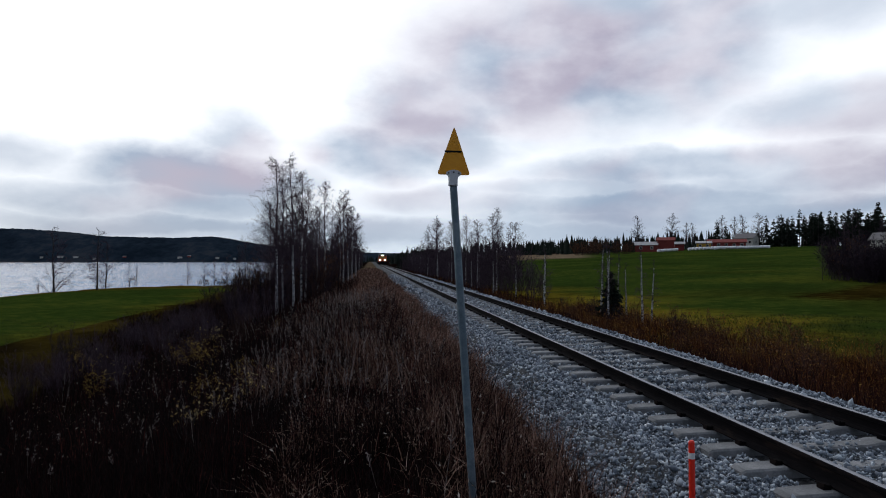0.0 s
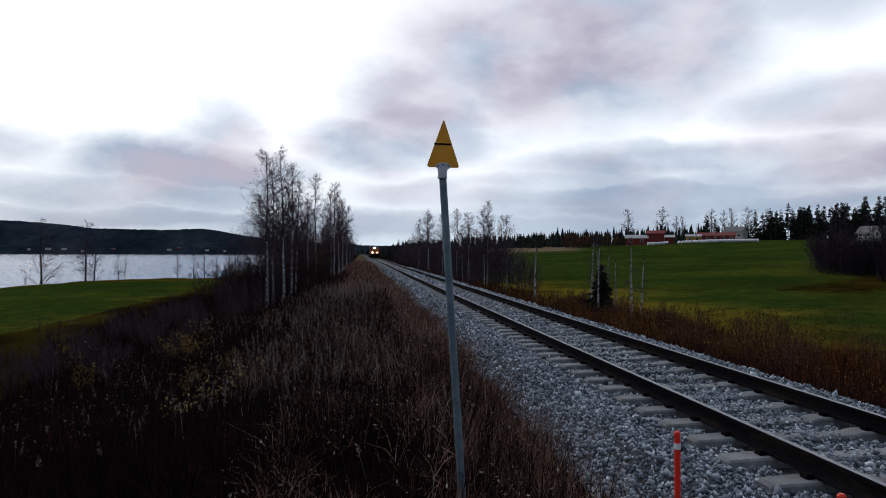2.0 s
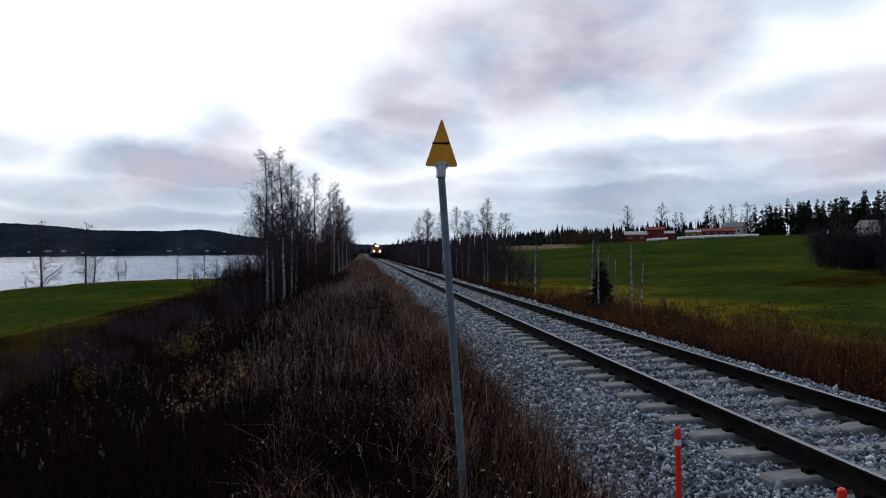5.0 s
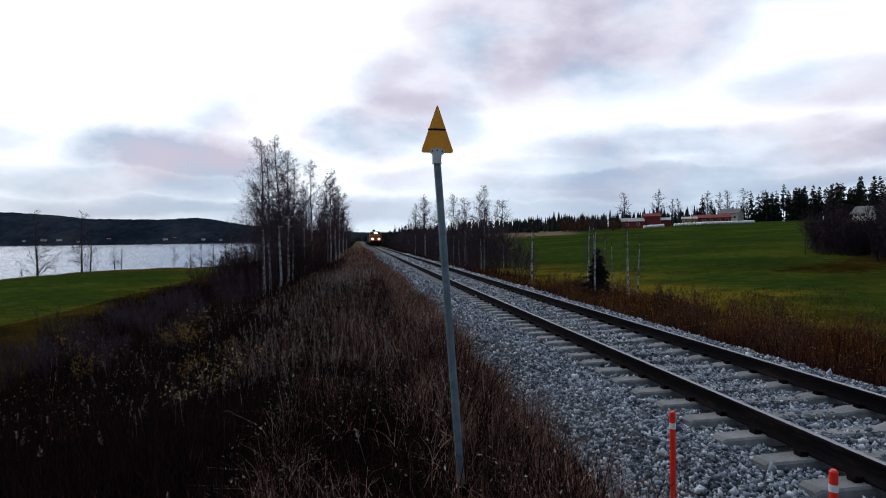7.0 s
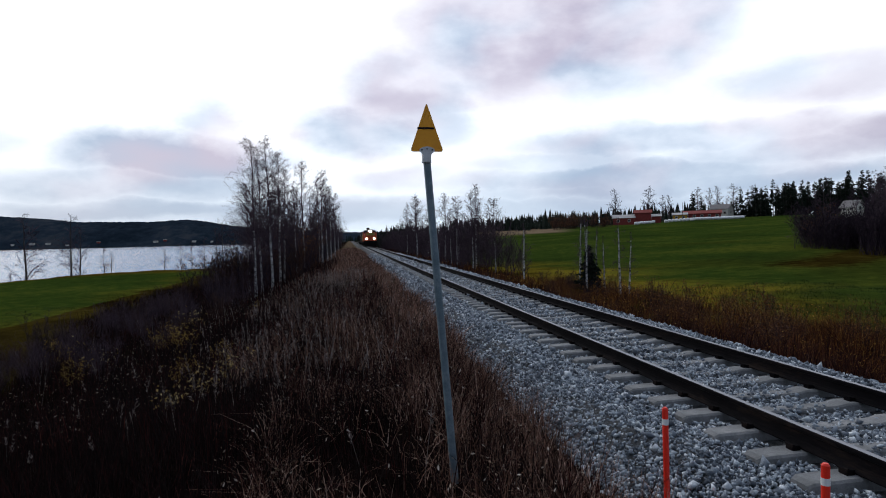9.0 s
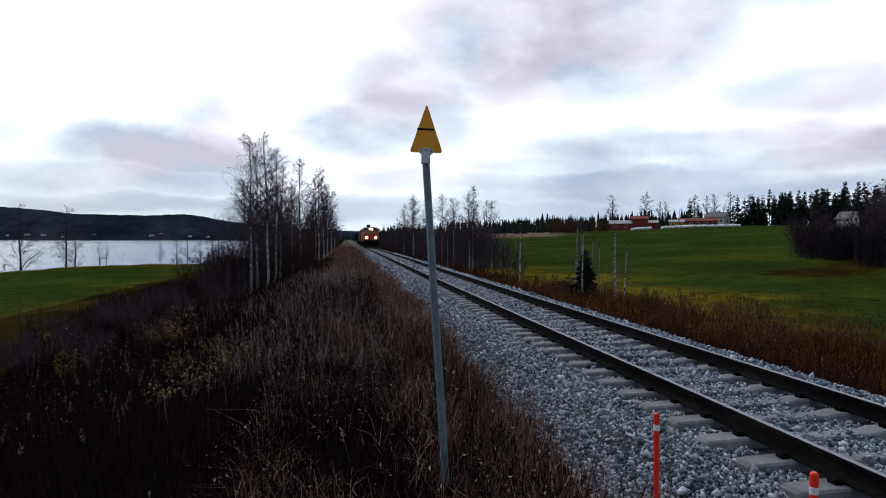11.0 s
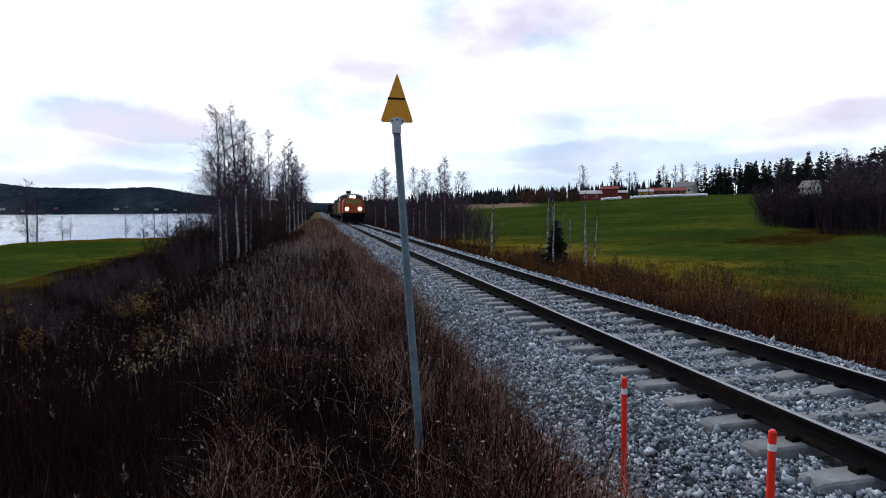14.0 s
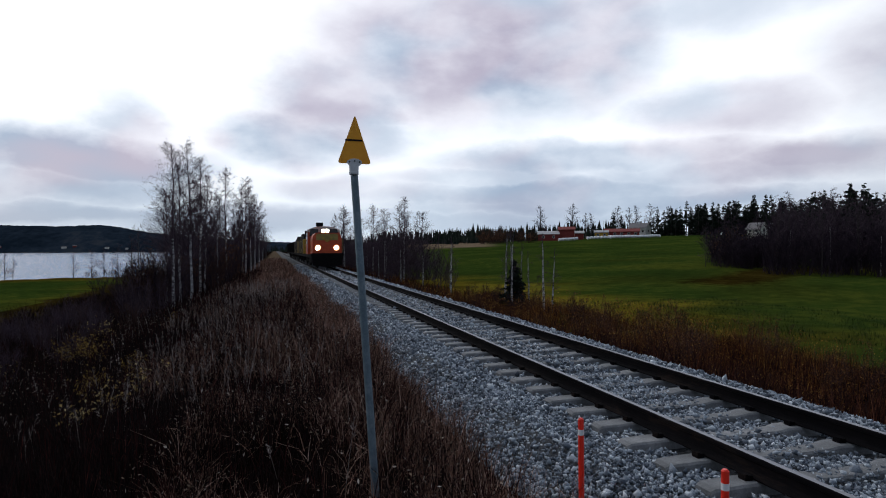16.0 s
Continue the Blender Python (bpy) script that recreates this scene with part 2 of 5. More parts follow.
def ground_z(x, y):
    x, y = np.asarray(x, float), np.asarray(y, float)
    z = np.interp(x, [-60, -15, -10, -6, -3, -1, 0, 1.2, 2.05, 2.5, 6.9, 7.3, 9.0, 11, 15],
                  [-2.25, -2.25, -2.2, -1.8, -0.9, -0.38, -0.2, -0.3, -0.52, -0.62, -0.62, -0.62, -1.6, -1.85, -1.85])
    yy = np.where(y > 290, 290 + (y - 290) * 0.25, y)
    xx = np.where(x > 190, 190 + (x - 190) * 0.3, x)
    hill = -3.9 + 0.042 * xx + 0.014 * yy + 0.1 * smooth(y, 120, 240)
    hill = hill + 0.25 * np.sin(xx * 0.11 + 1) * np.sin(yy * 0.09) * smooth(x, 20, 40)
    hill = np.log1p(np.exp((hill + 1.85) * 3)) / 3 - 1.85
    k = smooth(x, 11, 42)
    z = z * (1 - k) + hill * k
    rough = 0.06 * np.sin(x * 1.7 + y * 0.6) * np.sin(y * 0.9 - x * 0.4) + 0.04 * np.sin(x * 4.1 + 2) * np.sin(y * 3.3)
    off = smooth(np.abs(x - TRACK_X), 2.5, 4)
    z = z + rough * off
    z = z + (-4.5 - z) * smooth(shore(x, y), -1.0, 6.0)
    return z


def axis(*pieces):
    out = []
    for a, b, step in pieces:
        out += list(np.arange(a, b, step))
    return np.array(out + [pieces[-1][1]])


# ---- ground: one sheet to the horizon ----
def ground_material():
    m = bpy.data.materials.new("ground_cover")
    m.use_nodes = True
    nt = m.node_tree
    b = nt.nodes["Principled BSDF"]
    tc = nt.nodes.new("ShaderNodeTexCoord")
    at = nt.nodes.new("ShaderNodeVertexColor")
    at.layer_name = "cover"
    sep = nt.nodes.new("ShaderNodeSeparateColor")
    link(nt, at.outputs[0], sep.inputs[0])
    big = node(nt, "ShaderNodeTexNoise", Scale=0.06, Detail=7.0, Roughness=0.6)
    mid = node(nt, "ShaderNodeTexNoise", Scale=0.9, Detail=6.0, Roughness=0.65)
    fine = node(nt, "ShaderNodeTexNoise", Scale=11.0, Detail=5.0, Roughness=0.7)
    for n in (big, mid, fine):
        link(nt, tc.outputs["Object"], n.inputs["Vector"])
    v = math_node(nt, "ADD", math_node(nt, "MULTIPLY", big.outputs["Fac"], 0.45), math_node(nt, "MULTIPLY", mid.outputs["Fac"], 0.35))
    v = math_node(nt, "ADD", v, math_node(nt, "MULTIPLY", fine.outputs["Fac"], 0.2))
    v = ranged(nt, v, 0.35, 0.66)
    green = ramp(nt, v, [(0, (0.016, 0.027, 0.006)), (0.5, (0.028, 0.049, 0.009)), (1, (0.064, 0.076, 0.012))])
    # brown far below bare soil: the dark shade under the growth is painted in
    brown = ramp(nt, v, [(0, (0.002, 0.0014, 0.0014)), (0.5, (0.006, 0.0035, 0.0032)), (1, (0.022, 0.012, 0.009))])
    stubble = ramp(nt, v, [(0, (0.10, 0.07, 0.045)), (1, (0.22, 0.165, 0.11))])
    ragged = math_node(nt, "ADD", sep.outputs[0], math_node(nt, "MULTIPLY", math_node(nt, "SUBTRACT", mid.outputs["Fac"], 0.5), 0.7))
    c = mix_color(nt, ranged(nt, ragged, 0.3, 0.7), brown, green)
    tawny = ramp(nt, v, [(0, (0.055, 0.036, 0.006)), (0.5, (0.14, 0.105, 0.012)), (1, (0.20, 0.165, 0.02))])
    c = mix_color(nt, sep.outputs[2], c, tawny)
    c = mix_color(nt, sep.outputs[1], c, stubble)
    link(nt, c, b.inputs["Base Color"])
    b.inputs["Roughness"].default_value = 0.95
    b.inputs["Specular IOR Level"].default_value = 0.0
    bp = node(nt, "ShaderNodeBump", Strength=0.8, Distance=0.08)
    link(nt, fine.outputs["Fac"], bp.inputs["Height"])
    link(nt, bp.outputs[0], b.inputs["Normal"])
    return m


def build_ground():
    xs = axis((-2600, -600, 200), (-600, -80, 20), (-80, -30, 1.5), (-30, 16, 0.7), (16, 60, 2), (60, 220, 5), (220, 600, 30), (600, 2600, 200))
    ys = axis((-300, -20, 20), (-20, 40, 0.8), (40, 130, 1.5), (130, 320, 5), (320, 600, 20), (600, 3600, 120))
    gx, gy = np.meshgrid(xs, ys)
    gz = ground_z(gx, gy)
    nx, ny = len(xs), len(ys)
    verts = np.stack([gx, gy, gz], -1).reshape(-1, 3)
    i = np.arange(nx * ny).reshape(ny, nx)
    faces = np.stack([i[:-1, :-1], i[:-1, 1:], i[1:, 1:], i[1:, :-1]], -1).reshape(-1, 4)
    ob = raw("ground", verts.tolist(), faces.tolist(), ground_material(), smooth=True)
    x, y = gx.ravel(), gy.ravel()
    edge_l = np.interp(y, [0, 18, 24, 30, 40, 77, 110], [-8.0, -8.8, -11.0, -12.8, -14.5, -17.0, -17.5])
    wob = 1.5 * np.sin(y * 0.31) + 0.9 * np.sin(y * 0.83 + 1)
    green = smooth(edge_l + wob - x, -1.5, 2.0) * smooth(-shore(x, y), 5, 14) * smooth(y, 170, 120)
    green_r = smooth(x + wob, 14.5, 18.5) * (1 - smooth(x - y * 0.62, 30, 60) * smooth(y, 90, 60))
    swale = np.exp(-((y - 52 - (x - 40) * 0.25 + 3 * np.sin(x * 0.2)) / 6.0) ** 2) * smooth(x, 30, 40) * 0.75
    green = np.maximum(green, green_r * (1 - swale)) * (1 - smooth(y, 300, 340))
    stub = smooth(y, 215, 235) * (1 - smooth(y, 420, 460)) * smooth(x - 0.18 * y, 3, 8) * (1 - smooth(x - 0.33 * y, 0, 10))
    far = smooth(y, 1530, 1560) * (1 - smooth(y, 1750, 1800)) * smooth(-x, 640, 700)
    margin = np.exp(-((x + wob * 1.6 - 18.5) / 5.0) ** 2) * smooth(y, 16, 25) * (1 - smooth(y, 60, 90)) + 0.25 * np.exp(-((edge_l + wob - 1 - x) / 2.5) ** 2) * smooth(y, 14, 20)
    patches = np.clip(np.sin(x * 0.19 + 2 * np.sin(y * 0.07)) * np.sin(y * 0.16 + x * 0.05) - 0.15, 0, 1) * 0.6
    tawny = np.clip(margin * 1.0 + 0.25 * patches * smooth(x, 15, 20) + swale * 0.3, 0, 1) * (1 - smooth(y, 90, 150))
    shore_strip = smooth(shore(x, y), -16, -6) * (x < -17)
    tawny = np.maximum(tawny, 0.5 * shore_strip)
    bank = 0.6 * smooth(x, -3.0, -1.0) * (1 - smooth(x, 2.4, 2.9)) * smooth(y, 14, 30)
    stub = np.maximum(stub, bank)
    col = np.stack([green, np.maximum(stub, far), tawny, np.ones_like(green)], -1).astype(np.float32)
    at = ob.data.color_attributes.new("cover", "FLOAT_COLOR", "POINT")
    at.data.foreach_set("color", col.ravel())
    tagged(ob, "autumn ground of mown green fields and brown rough grass", "ground", kind="structure")


build_ground()


def build_lake():
    m = bpy.data.materials.new("lake_water")
    m.use_nodes = True
    nt = m.node_tree
    b = nt.nodes["Principled BSDF"]
    b.inputs["Base Color"].default_value = (0.05, 0.16, 0.33, 1)
    b.inputs["Roughness"].default_value = 0.12
    b.inputs["IOR"].default_value = 1.25
    tc = nt.nodes.new("ShaderNodeTexCoord")
    mp = node(nt, "ShaderNodeMapping", Scale=(0.07, 0.16, 1))
    link(nt, tc.outputs["Object"], mp.inputs[0])
    n = node(nt, "ShaderNodeTexNoise", Scale=1.0, Detail=6.0, Roughness=0.65)
    link(nt, mp.outputs[0], n.inputs["Vector"])
    bp = node(nt, "ShaderNodeBump", Strength=1.0, Distance=1.5)
    link(nt, n.outputs["Fac"], bp.inputs["Height"])
    link(nt, bp.outputs[0], b.inputs["Normal"])
    x, y0, y1 = (-1500, -16), 20, 1530
    # wind waves, steeper near the shore
    xs = axis((x[0], -400, 100), (-400, -200, 6), (-200, x[1], 1.6))
    ys = axis((y0, 60, 4), (60, 360, 1.3), (360, 700, 5), (700, y1, 40))
    gx, gy = np.meshgrid(xs, ys)
    r = np.random.RandomState(4)
    gz = LAKE_Z + r.normal(0, 0.05, gx.shape) * smooth(gy, 1400, 300) + 0.05 * np.sin(gy * 0.9 + 2 * np.sin(gx * 0.07))
    i = np.arange(gx.size).reshape(gx.shape)
    faces = np.stack([i[:-1, :-1], i[:-1, 1:], i[1:, 1:], i[1:, :-1]], -1).reshape(-1, 4)
    ob = raw("lake", np.stack([gx, gy, gz], -1).reshape(-1, 3).tolist(), faces.tolist(), m, smooth=True)
    tagged(ob, "pale rippled lake water reflecting the overcast sky", "lake", kind="structure")


build_lake()


# ---- railway track ----
def rail_outline(cx):
    pts = [(0.075, -0.172), (0.075, -0.160), (0.022, -0.145), (0.009, -0.125), (0.009, -0.055), (0.033, -0.040), (0.036, -0.012), (0.028, 0.0)]
    return [(cx - x, z) for x, z in pts] + [(cx + x, z) for x, z in pts[::-1]]


def sleeper_mesh():
    bm = bmesh.new()
    # height and half width of the top along the sleeper: raised at the rail seats, waisted in the middle
    st = [(-1.30, -0.215, 0.10), (-1.26, -0.190, 0.115), (-0.98, -0.180, 0.12), (-0.58, -0.178, 0.12), (-0.45, -0.20, 0.11),
          (0, -0.212, 0.10), (0.45, -0.20, 0.11), (0.58, -0.178, 0.12), (0.98, -0.180, 0.12), (1.26, -0.190, 0.115), (1.30, -0.215, 0.10)]
    rings = []
    for x, z, w in st:
        rings.append([bm.verts.new(p) for p in ((x, -w - 0.03, -0.36), (x, -w, z - 0.018), (x, -w + 0.018, z), (x, w - 0.018, z), (x, w, z - 0.018), (x, w + 0.03, -0.36))])
    for a, b in zip(rings, rings[1:]):
        for i in range(5):
            bm.faces.new((a[i], b[i], b[i + 1], a[i + 1]))
    bm.faces.new(rings[0])
    bm.faces.new(rings[-1][::-1])
    return bm


def build_track():
    track = tagged(new("railway_track"), "single railway track with dark rails on concrete sleepers in grey ballast", "railway track", kind="structure")
    for side in (-1, 1):
        cx = TRACK_X + side * 0.797
        bm = bmesh.new()
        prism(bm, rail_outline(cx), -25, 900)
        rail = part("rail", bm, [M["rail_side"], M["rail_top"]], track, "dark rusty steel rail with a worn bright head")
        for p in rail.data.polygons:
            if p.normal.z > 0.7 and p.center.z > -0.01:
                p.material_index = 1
    first = part("sleeper", sleeper_mesh(), M["concrete"], track)
    bm = bmesh.new()
    for side in (-1, 1):
        for s in (-1, 1):
            x = side * 0.797 + s * 0.105
            box(bm, x, 0, -0.160, 0.075, 0.09, 0.045, 0.008)
            cyl(bm, (x + s * 0.03, -0.05, -0.135), (x + s * 0.03, 0.05, -0.135), 0.012, seg=6)
    clip = part("fastening", bm, M["rail_side"], first, "rusty rail clips")
    for i in range(296):
        y = -3.0 + i * 0.61
        jig = Matrix.Translation((TRACK_X + random.uniform(-0.02, 0.02), y + random.uniform(-0.015, 0.015), random.uniform(-0.006, 0.004))) @ Matrix.Rotation(random.uniform(-0.008, 0.008), 4, "Z")
        if i == 0:
            first.matrix_basis = jig
            continue
        s = new("sleeper", first.data)
        s.parent = track
        s.matrix_basis = jig
        if y < 60:
            c = new("fastening", clip.data)
            c.parent = s
    # ballast bed, its dark colour carrying the shade between the loose stones
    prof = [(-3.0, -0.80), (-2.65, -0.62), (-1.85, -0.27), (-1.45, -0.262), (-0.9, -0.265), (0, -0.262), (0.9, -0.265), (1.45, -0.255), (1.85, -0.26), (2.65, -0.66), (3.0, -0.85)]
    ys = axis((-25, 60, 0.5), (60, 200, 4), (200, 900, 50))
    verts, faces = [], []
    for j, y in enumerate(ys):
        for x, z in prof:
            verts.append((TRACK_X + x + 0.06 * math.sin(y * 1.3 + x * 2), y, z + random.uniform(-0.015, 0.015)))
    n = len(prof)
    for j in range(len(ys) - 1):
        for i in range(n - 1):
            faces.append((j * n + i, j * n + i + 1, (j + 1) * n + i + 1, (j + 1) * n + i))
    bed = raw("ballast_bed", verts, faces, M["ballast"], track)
    bed["label"] = "grey crushed stone bed, darkened as shade between the stones"
    return prof


BED = build_track()


# ---- trackside sign and marker posts ----
def build_sign():
    s = tagged(new("track_sign"), "yellow triangular sign with black bar on leaning grey pole", "sign")
    s.location = origin = Vector((0.872, 5.4, -0.34))
    top = Vector((0.697, 5.4, 2.42)) - origin
    bm = bmesh.new()
    cyl(bm, top * -0.17, top, 0.034, 0.032, 20)
    part("pole", bm, M["steel"], s, "blue-grey galvanised steel pole", smooth=False)
    bm = bmesh.new()
    cyl(bm, top * 0.985, top * 1.012, 0.040, seg=20)
    part("collar", bm, M["steel"], s)
    # plate faces the camera; rounded corners
    tilt = Matrix.Translation((0.697, 5.352, 2.43)) @ Matrix.Rotation(radians(0.8), 4, "Y")
    base = tilt

    def plate(scale_w, h0, h1, y0, y1, r):
        bm = bmesh.new()
        corners = [(-0.142 * scale_w, h0), (0.142 * scale_w, h0), (0.0, h1)]
        pts = []
        for i, (x, z) in enumerate(corners):
            p, a, b = Vector((x, z)), Vector(corners[i - 1]), Vector(corners[(i + 1) % 3])
            da, db = (a - p).normalized(), (b - p).normalized()
            for k in range(5):
                t = k / 4
                q = (p + da * r) * (1 - t) ** 2 + p * 2 * t * (1 - t) + (p + db * r) * t ** 2
                pts.append((q.x, q.y))
        prism(bm, pts, y0, y1)
        bmesh.ops.transform(bm, matrix=Matrix.Translation(-origin) @ base, verts=bm.verts)
        return bm
    part("plate", plate(1.0, 0.0, 0.415, -0.004, 0.0, 0.03), M["yellow_plate"], s, "weathered amber-yellow triangular plate")
    bm = bmesh.new()
    box(bm, -0.007, -0.0055, 0.198, 0.145, 0.003, 0.0155)
    bmesh.ops.transform(bm, matrix=Matrix.Translation(-origin) @ base, verts=bm.verts)
    part("bar", bm, M["black"], s, "narrow black bar")
    bm = bmesh.new()
    prism(bm, [(-0.066, 0.004), (-0.062, 0.022), (-0.035, 0.038), (0, 0.044), (0.035, 0.038), (0.062, 0.022), (0.066, 0.004),
               (0.036, -0.022), (0.033, -0.085), (-0.033, -0.085), (-0.036, -0.022)], -0.012, -0.006)
    cyl(bm, (0, 0.03, -0.09), (0, 0.03, 0.0), 0.041, 0.038, 16)
    bmesh.ops.transform(bm, matrix=Matrix.Translation(-origin) @ base, verts=bm.verts)
    br = part("bracket", bm, M["white_bracket"], s, "pale fan-shaped mounting bracket")
    # the pole stands 4.9 m ahead of the origin
    k = 0.9074
    s.scale = (k, k, k)
    s.location = (s.location.x * k, s.location.y * k, 1.7 + (s.location.z - 1.7) * k)
    for x, z in ((-0.043, 0.014), (0.043, 0.014), (0, 0.022)):
        bm = bmesh.new()
        cyl(bm, (x, -0.018, z), (x, -0.011, z), 0.0065, seg=8)
        bmesh.ops.transform(bm, matrix=Matrix.Translation(-origin) @ base, verts=bm.verts)
        part("bolt", bm, M["black"], br)


build_sign()


def marker_post(x, y, top, r, lean):
    p = tagged(new("marker_post"), "slim red marker post with white band in the ballast", "marker post", "red marker posts")
    base = float(np.interp(x - TRACK_X, [b[0] for b in BED], [b[1] for b in BED])) - 0.12
    p.location = (x, y, base)
    h = top - base
    p.rotation_euler = (0, radians(lean), 0)
    bm = bmesh.new()
    cyl(bm, (0, 0, 0), (0, 0, h), r, r, 16)
    part("tube", bm, M["post_red"], p, smooth=False)
    bm = bmesh.new()
    cyl(bm, (0, 0, h - 0.115), (0, 0, h - 0.072), r * 1.05, r * 1.05, 16)
    part("band", bm, M["post_white"], p, "white reflective band")
    bm = bmesh.new()
    cyl(bm, (0, 0, h), (0, 0, h + 0.012), r * 1.0, r * 0.6, 16)
    part("cap", bm, M["post_red"], p)


marker_post(2.255, 4.3, 0.425, 0.0212, -0.3)
marker_post(2.70, 3.3, 0.335, 0.024, 0.6)


# ---- trees and shrubs ----
M["birch_bark"] = material("birch_bark", [(0, (0.015, 0.014, 0.016)), (0.36, (0.05, 0.047, 0.05)), (0.50, (0.34, 0.33, 0.35)), (1, (0.66, 0.64, 0.65))], 2.2, 0.85, 0.3,
                           stretch=(1.4, 1.4, 3.2), objrand=0.12)
M["dark_bark"] = material("dark_bark", tone((0.035, 0.028, 0.027), 0.5, 1.6), 5, 0.9, 0.5, stretch=(2, 2, 0.6))
M["twig"] = material("bare_twigs", [(0, (0.024, 0.016, 0.024)), (1, (0.095, 0.062, 0.084))], 1.2, 0.9, 0.0, island=0.7, spec=0.2)
M["twig_dark"] = material("dark_twigs", [(0, (0.010, 0.007, 0.012)), (1, (0.046, 0.031, 0.044))], 1.2, 0.9, 0.0, island=0.7, spec=0.1)
M["twig_red"] = material("reddish_twigs", [(0, (0.020, 0.010, 0.010)), (1, (0.075, 0.036, 0.028))], 1.2, 0.9, 0.0, island=0.7, spec=0.2)
M["needle"] = material("spruce_needles", [(0, (0.004, 0.007, 0.006)), (1, (0.018, 0.028, 0.018))], 1.5, 0.9, 0.0, island=0.7, spec=0.2)
M["yellow_leaf"] = material("yellow_leaves", [(0, (0.14, 0.08, 0.012)), (0.6, (0.45, 0.27, 0.04)), (1, (0.80, 0.58, 0.18))], 2, 0.8, 0.0, island=0.9, spec=0.2)
M["brown_leaf"] = material("brown_leaves", [(0, (0.06, 0.024, 0.010)), (1, (0.26, 0.105, 0.032))], 2, 0.85, 0.0, island=0.9, spec=0.2)


class Soup:
    """Vertices and faces gathered for one mesh."""

    def __init__(self):
        self.v, self.f = [], []

    def tube(self, pts, radii, sides=5):
        rings = []
        for k, (p, r) in enumerate(zip(pts, radii)):
            d = (pts[min(k + 1, len(pts) - 1)] - pts[max(k - 1, 0)]).normalized()
            a = d.cross(Vector((0.31, 0.87, 0.2))).normalized()
            b = d.cross(a)
            i0 = len(self.v)
            for s in range(sides):
                t = 2 * math.pi * s / sides
                self.v.append(tuple(p + (a * math.cos(t) + b * math.sin(t)) * r))
            rings.append(i0)
        for r0, r1 in zip(rings, rings[1:]):
            for s in range(sides):
                n = (s + 1) % sides
                self.f.append((r0 + s, r0 + n, r1 + n, r1 + s))

    def strip(self, pts, widths, side):
        i0 = len(self.v)
        for p, w in zip(pts, widths):
            self.v += [tuple(p - side * w), tuple(p + side * w)]
        for k in range(len(pts) - 1):
            i = i0 + 2 * k
            self.f.append((i, i + 1, i + 3, i + 2))

    def leaf(self, p, a, b):
        i0 = len(self.v)
        self.v += [tuple(p - a), tuple(p + b), tuple(p + a), tuple(p - b)]
        self.f.append((i0, i0 + 1, i0 + 2, i0 + 3))


def rvec(rng):
    return Vector((rng.gauss(0, 1), rng.gauss(0, 1), rng.gauss(0, 1))).normalized()


def branch_path(rng, start, az, el, length, droop, n=4):
    pts, p = [start], start.copy()
    for k in range(n):
        p = p + Vector((math.cos(az) * math.cos(el), math.sin(az) * math.cos(el), math.sin(el))) * (length / n)
        pts.append(p.copy())
        el -= droop / n * rng.uniform(0.5, 1.5)
        az += rng.uniform(-0.25, 0.25)
    return pts


def bare_crown(rng, trunk, radii, low, spread, nb, ns, nt, tw=0.006, up=0.85, droop=1.0, hang=0.55):
    """Limbs, side branches and hanging twigs on a trunk line."""
    s = Soup()
    n = len(trunk) - 1
    for b in range(nb):
        f = low + (1.0 - low) * ((b + rng.random()) / nb) ** 1.2 * 0.99
        k = min(int(f * n), n - 1)
        t = f * n - k
        start = trunk[k].lerp(trunk[k + 1], t)
        r = (radii[k] * (1 - t) + radii[k + 1] * t) * 0.3
        shape = (1 - f) ** 0.75 * min(1.0, 0.75 + (f - low) / 0.4)
        length = spread * (0.14 + 0.98 * shape) * rng.uniform(0.7, 1.15)
        pts = branch_path(rng, start, rng.uniform(0, 6.283), up * rng.uniform(0.7, 1.2), length, droop * 0.8)
        s.tube(pts, [r, r * 0.7, r * 0.5, r * 0.32, r * 0.15], 3)
        for i in range(ns):
            g = 0.08 + 0.92 * (i + rng.random()) / ns
            k = min(int(g * 4), 3)
            p = pts[k].lerp(pts[k + 1], g * 4 - k)
            d = ((pts[k + 1] - pts[k]).normalized() + rvec(rng) * 0.8).normalized()
            l2 = length * rng.uniform(0.22, 0.42)
            q = p + d * l2 * 0.5
            e = q + (d + Vector((0, 0, -0.3 * droop))).normalized() * l2 * 0.5
            s.strip([p, q, e], [tw * 1.9, tw * 1.5, tw], rvec(rng))
            for j in range(nt):
                o = p.lerp(q, rng.random() * 2) if rng.random() < 0.4 else q.lerp(e, rng.random())
                td = (d * 0.7 + rvec(rng) * 0.8 + Vector((0, 0, -hang))).normalized()
                l3 = rng.uniform(0.18, 0.5) * (0.5 + spread * 0.25) * (0.35 + 0.65 * min(1.0, length / spread))
                m = o + td * l3 * 0.5
                s.strip([o, m, m + (td + Vector((0, 0, -hang))).normalized() * l3 * 0.5], [tw, tw * 0.8, tw * 0.4], rvec(rng))
    return s


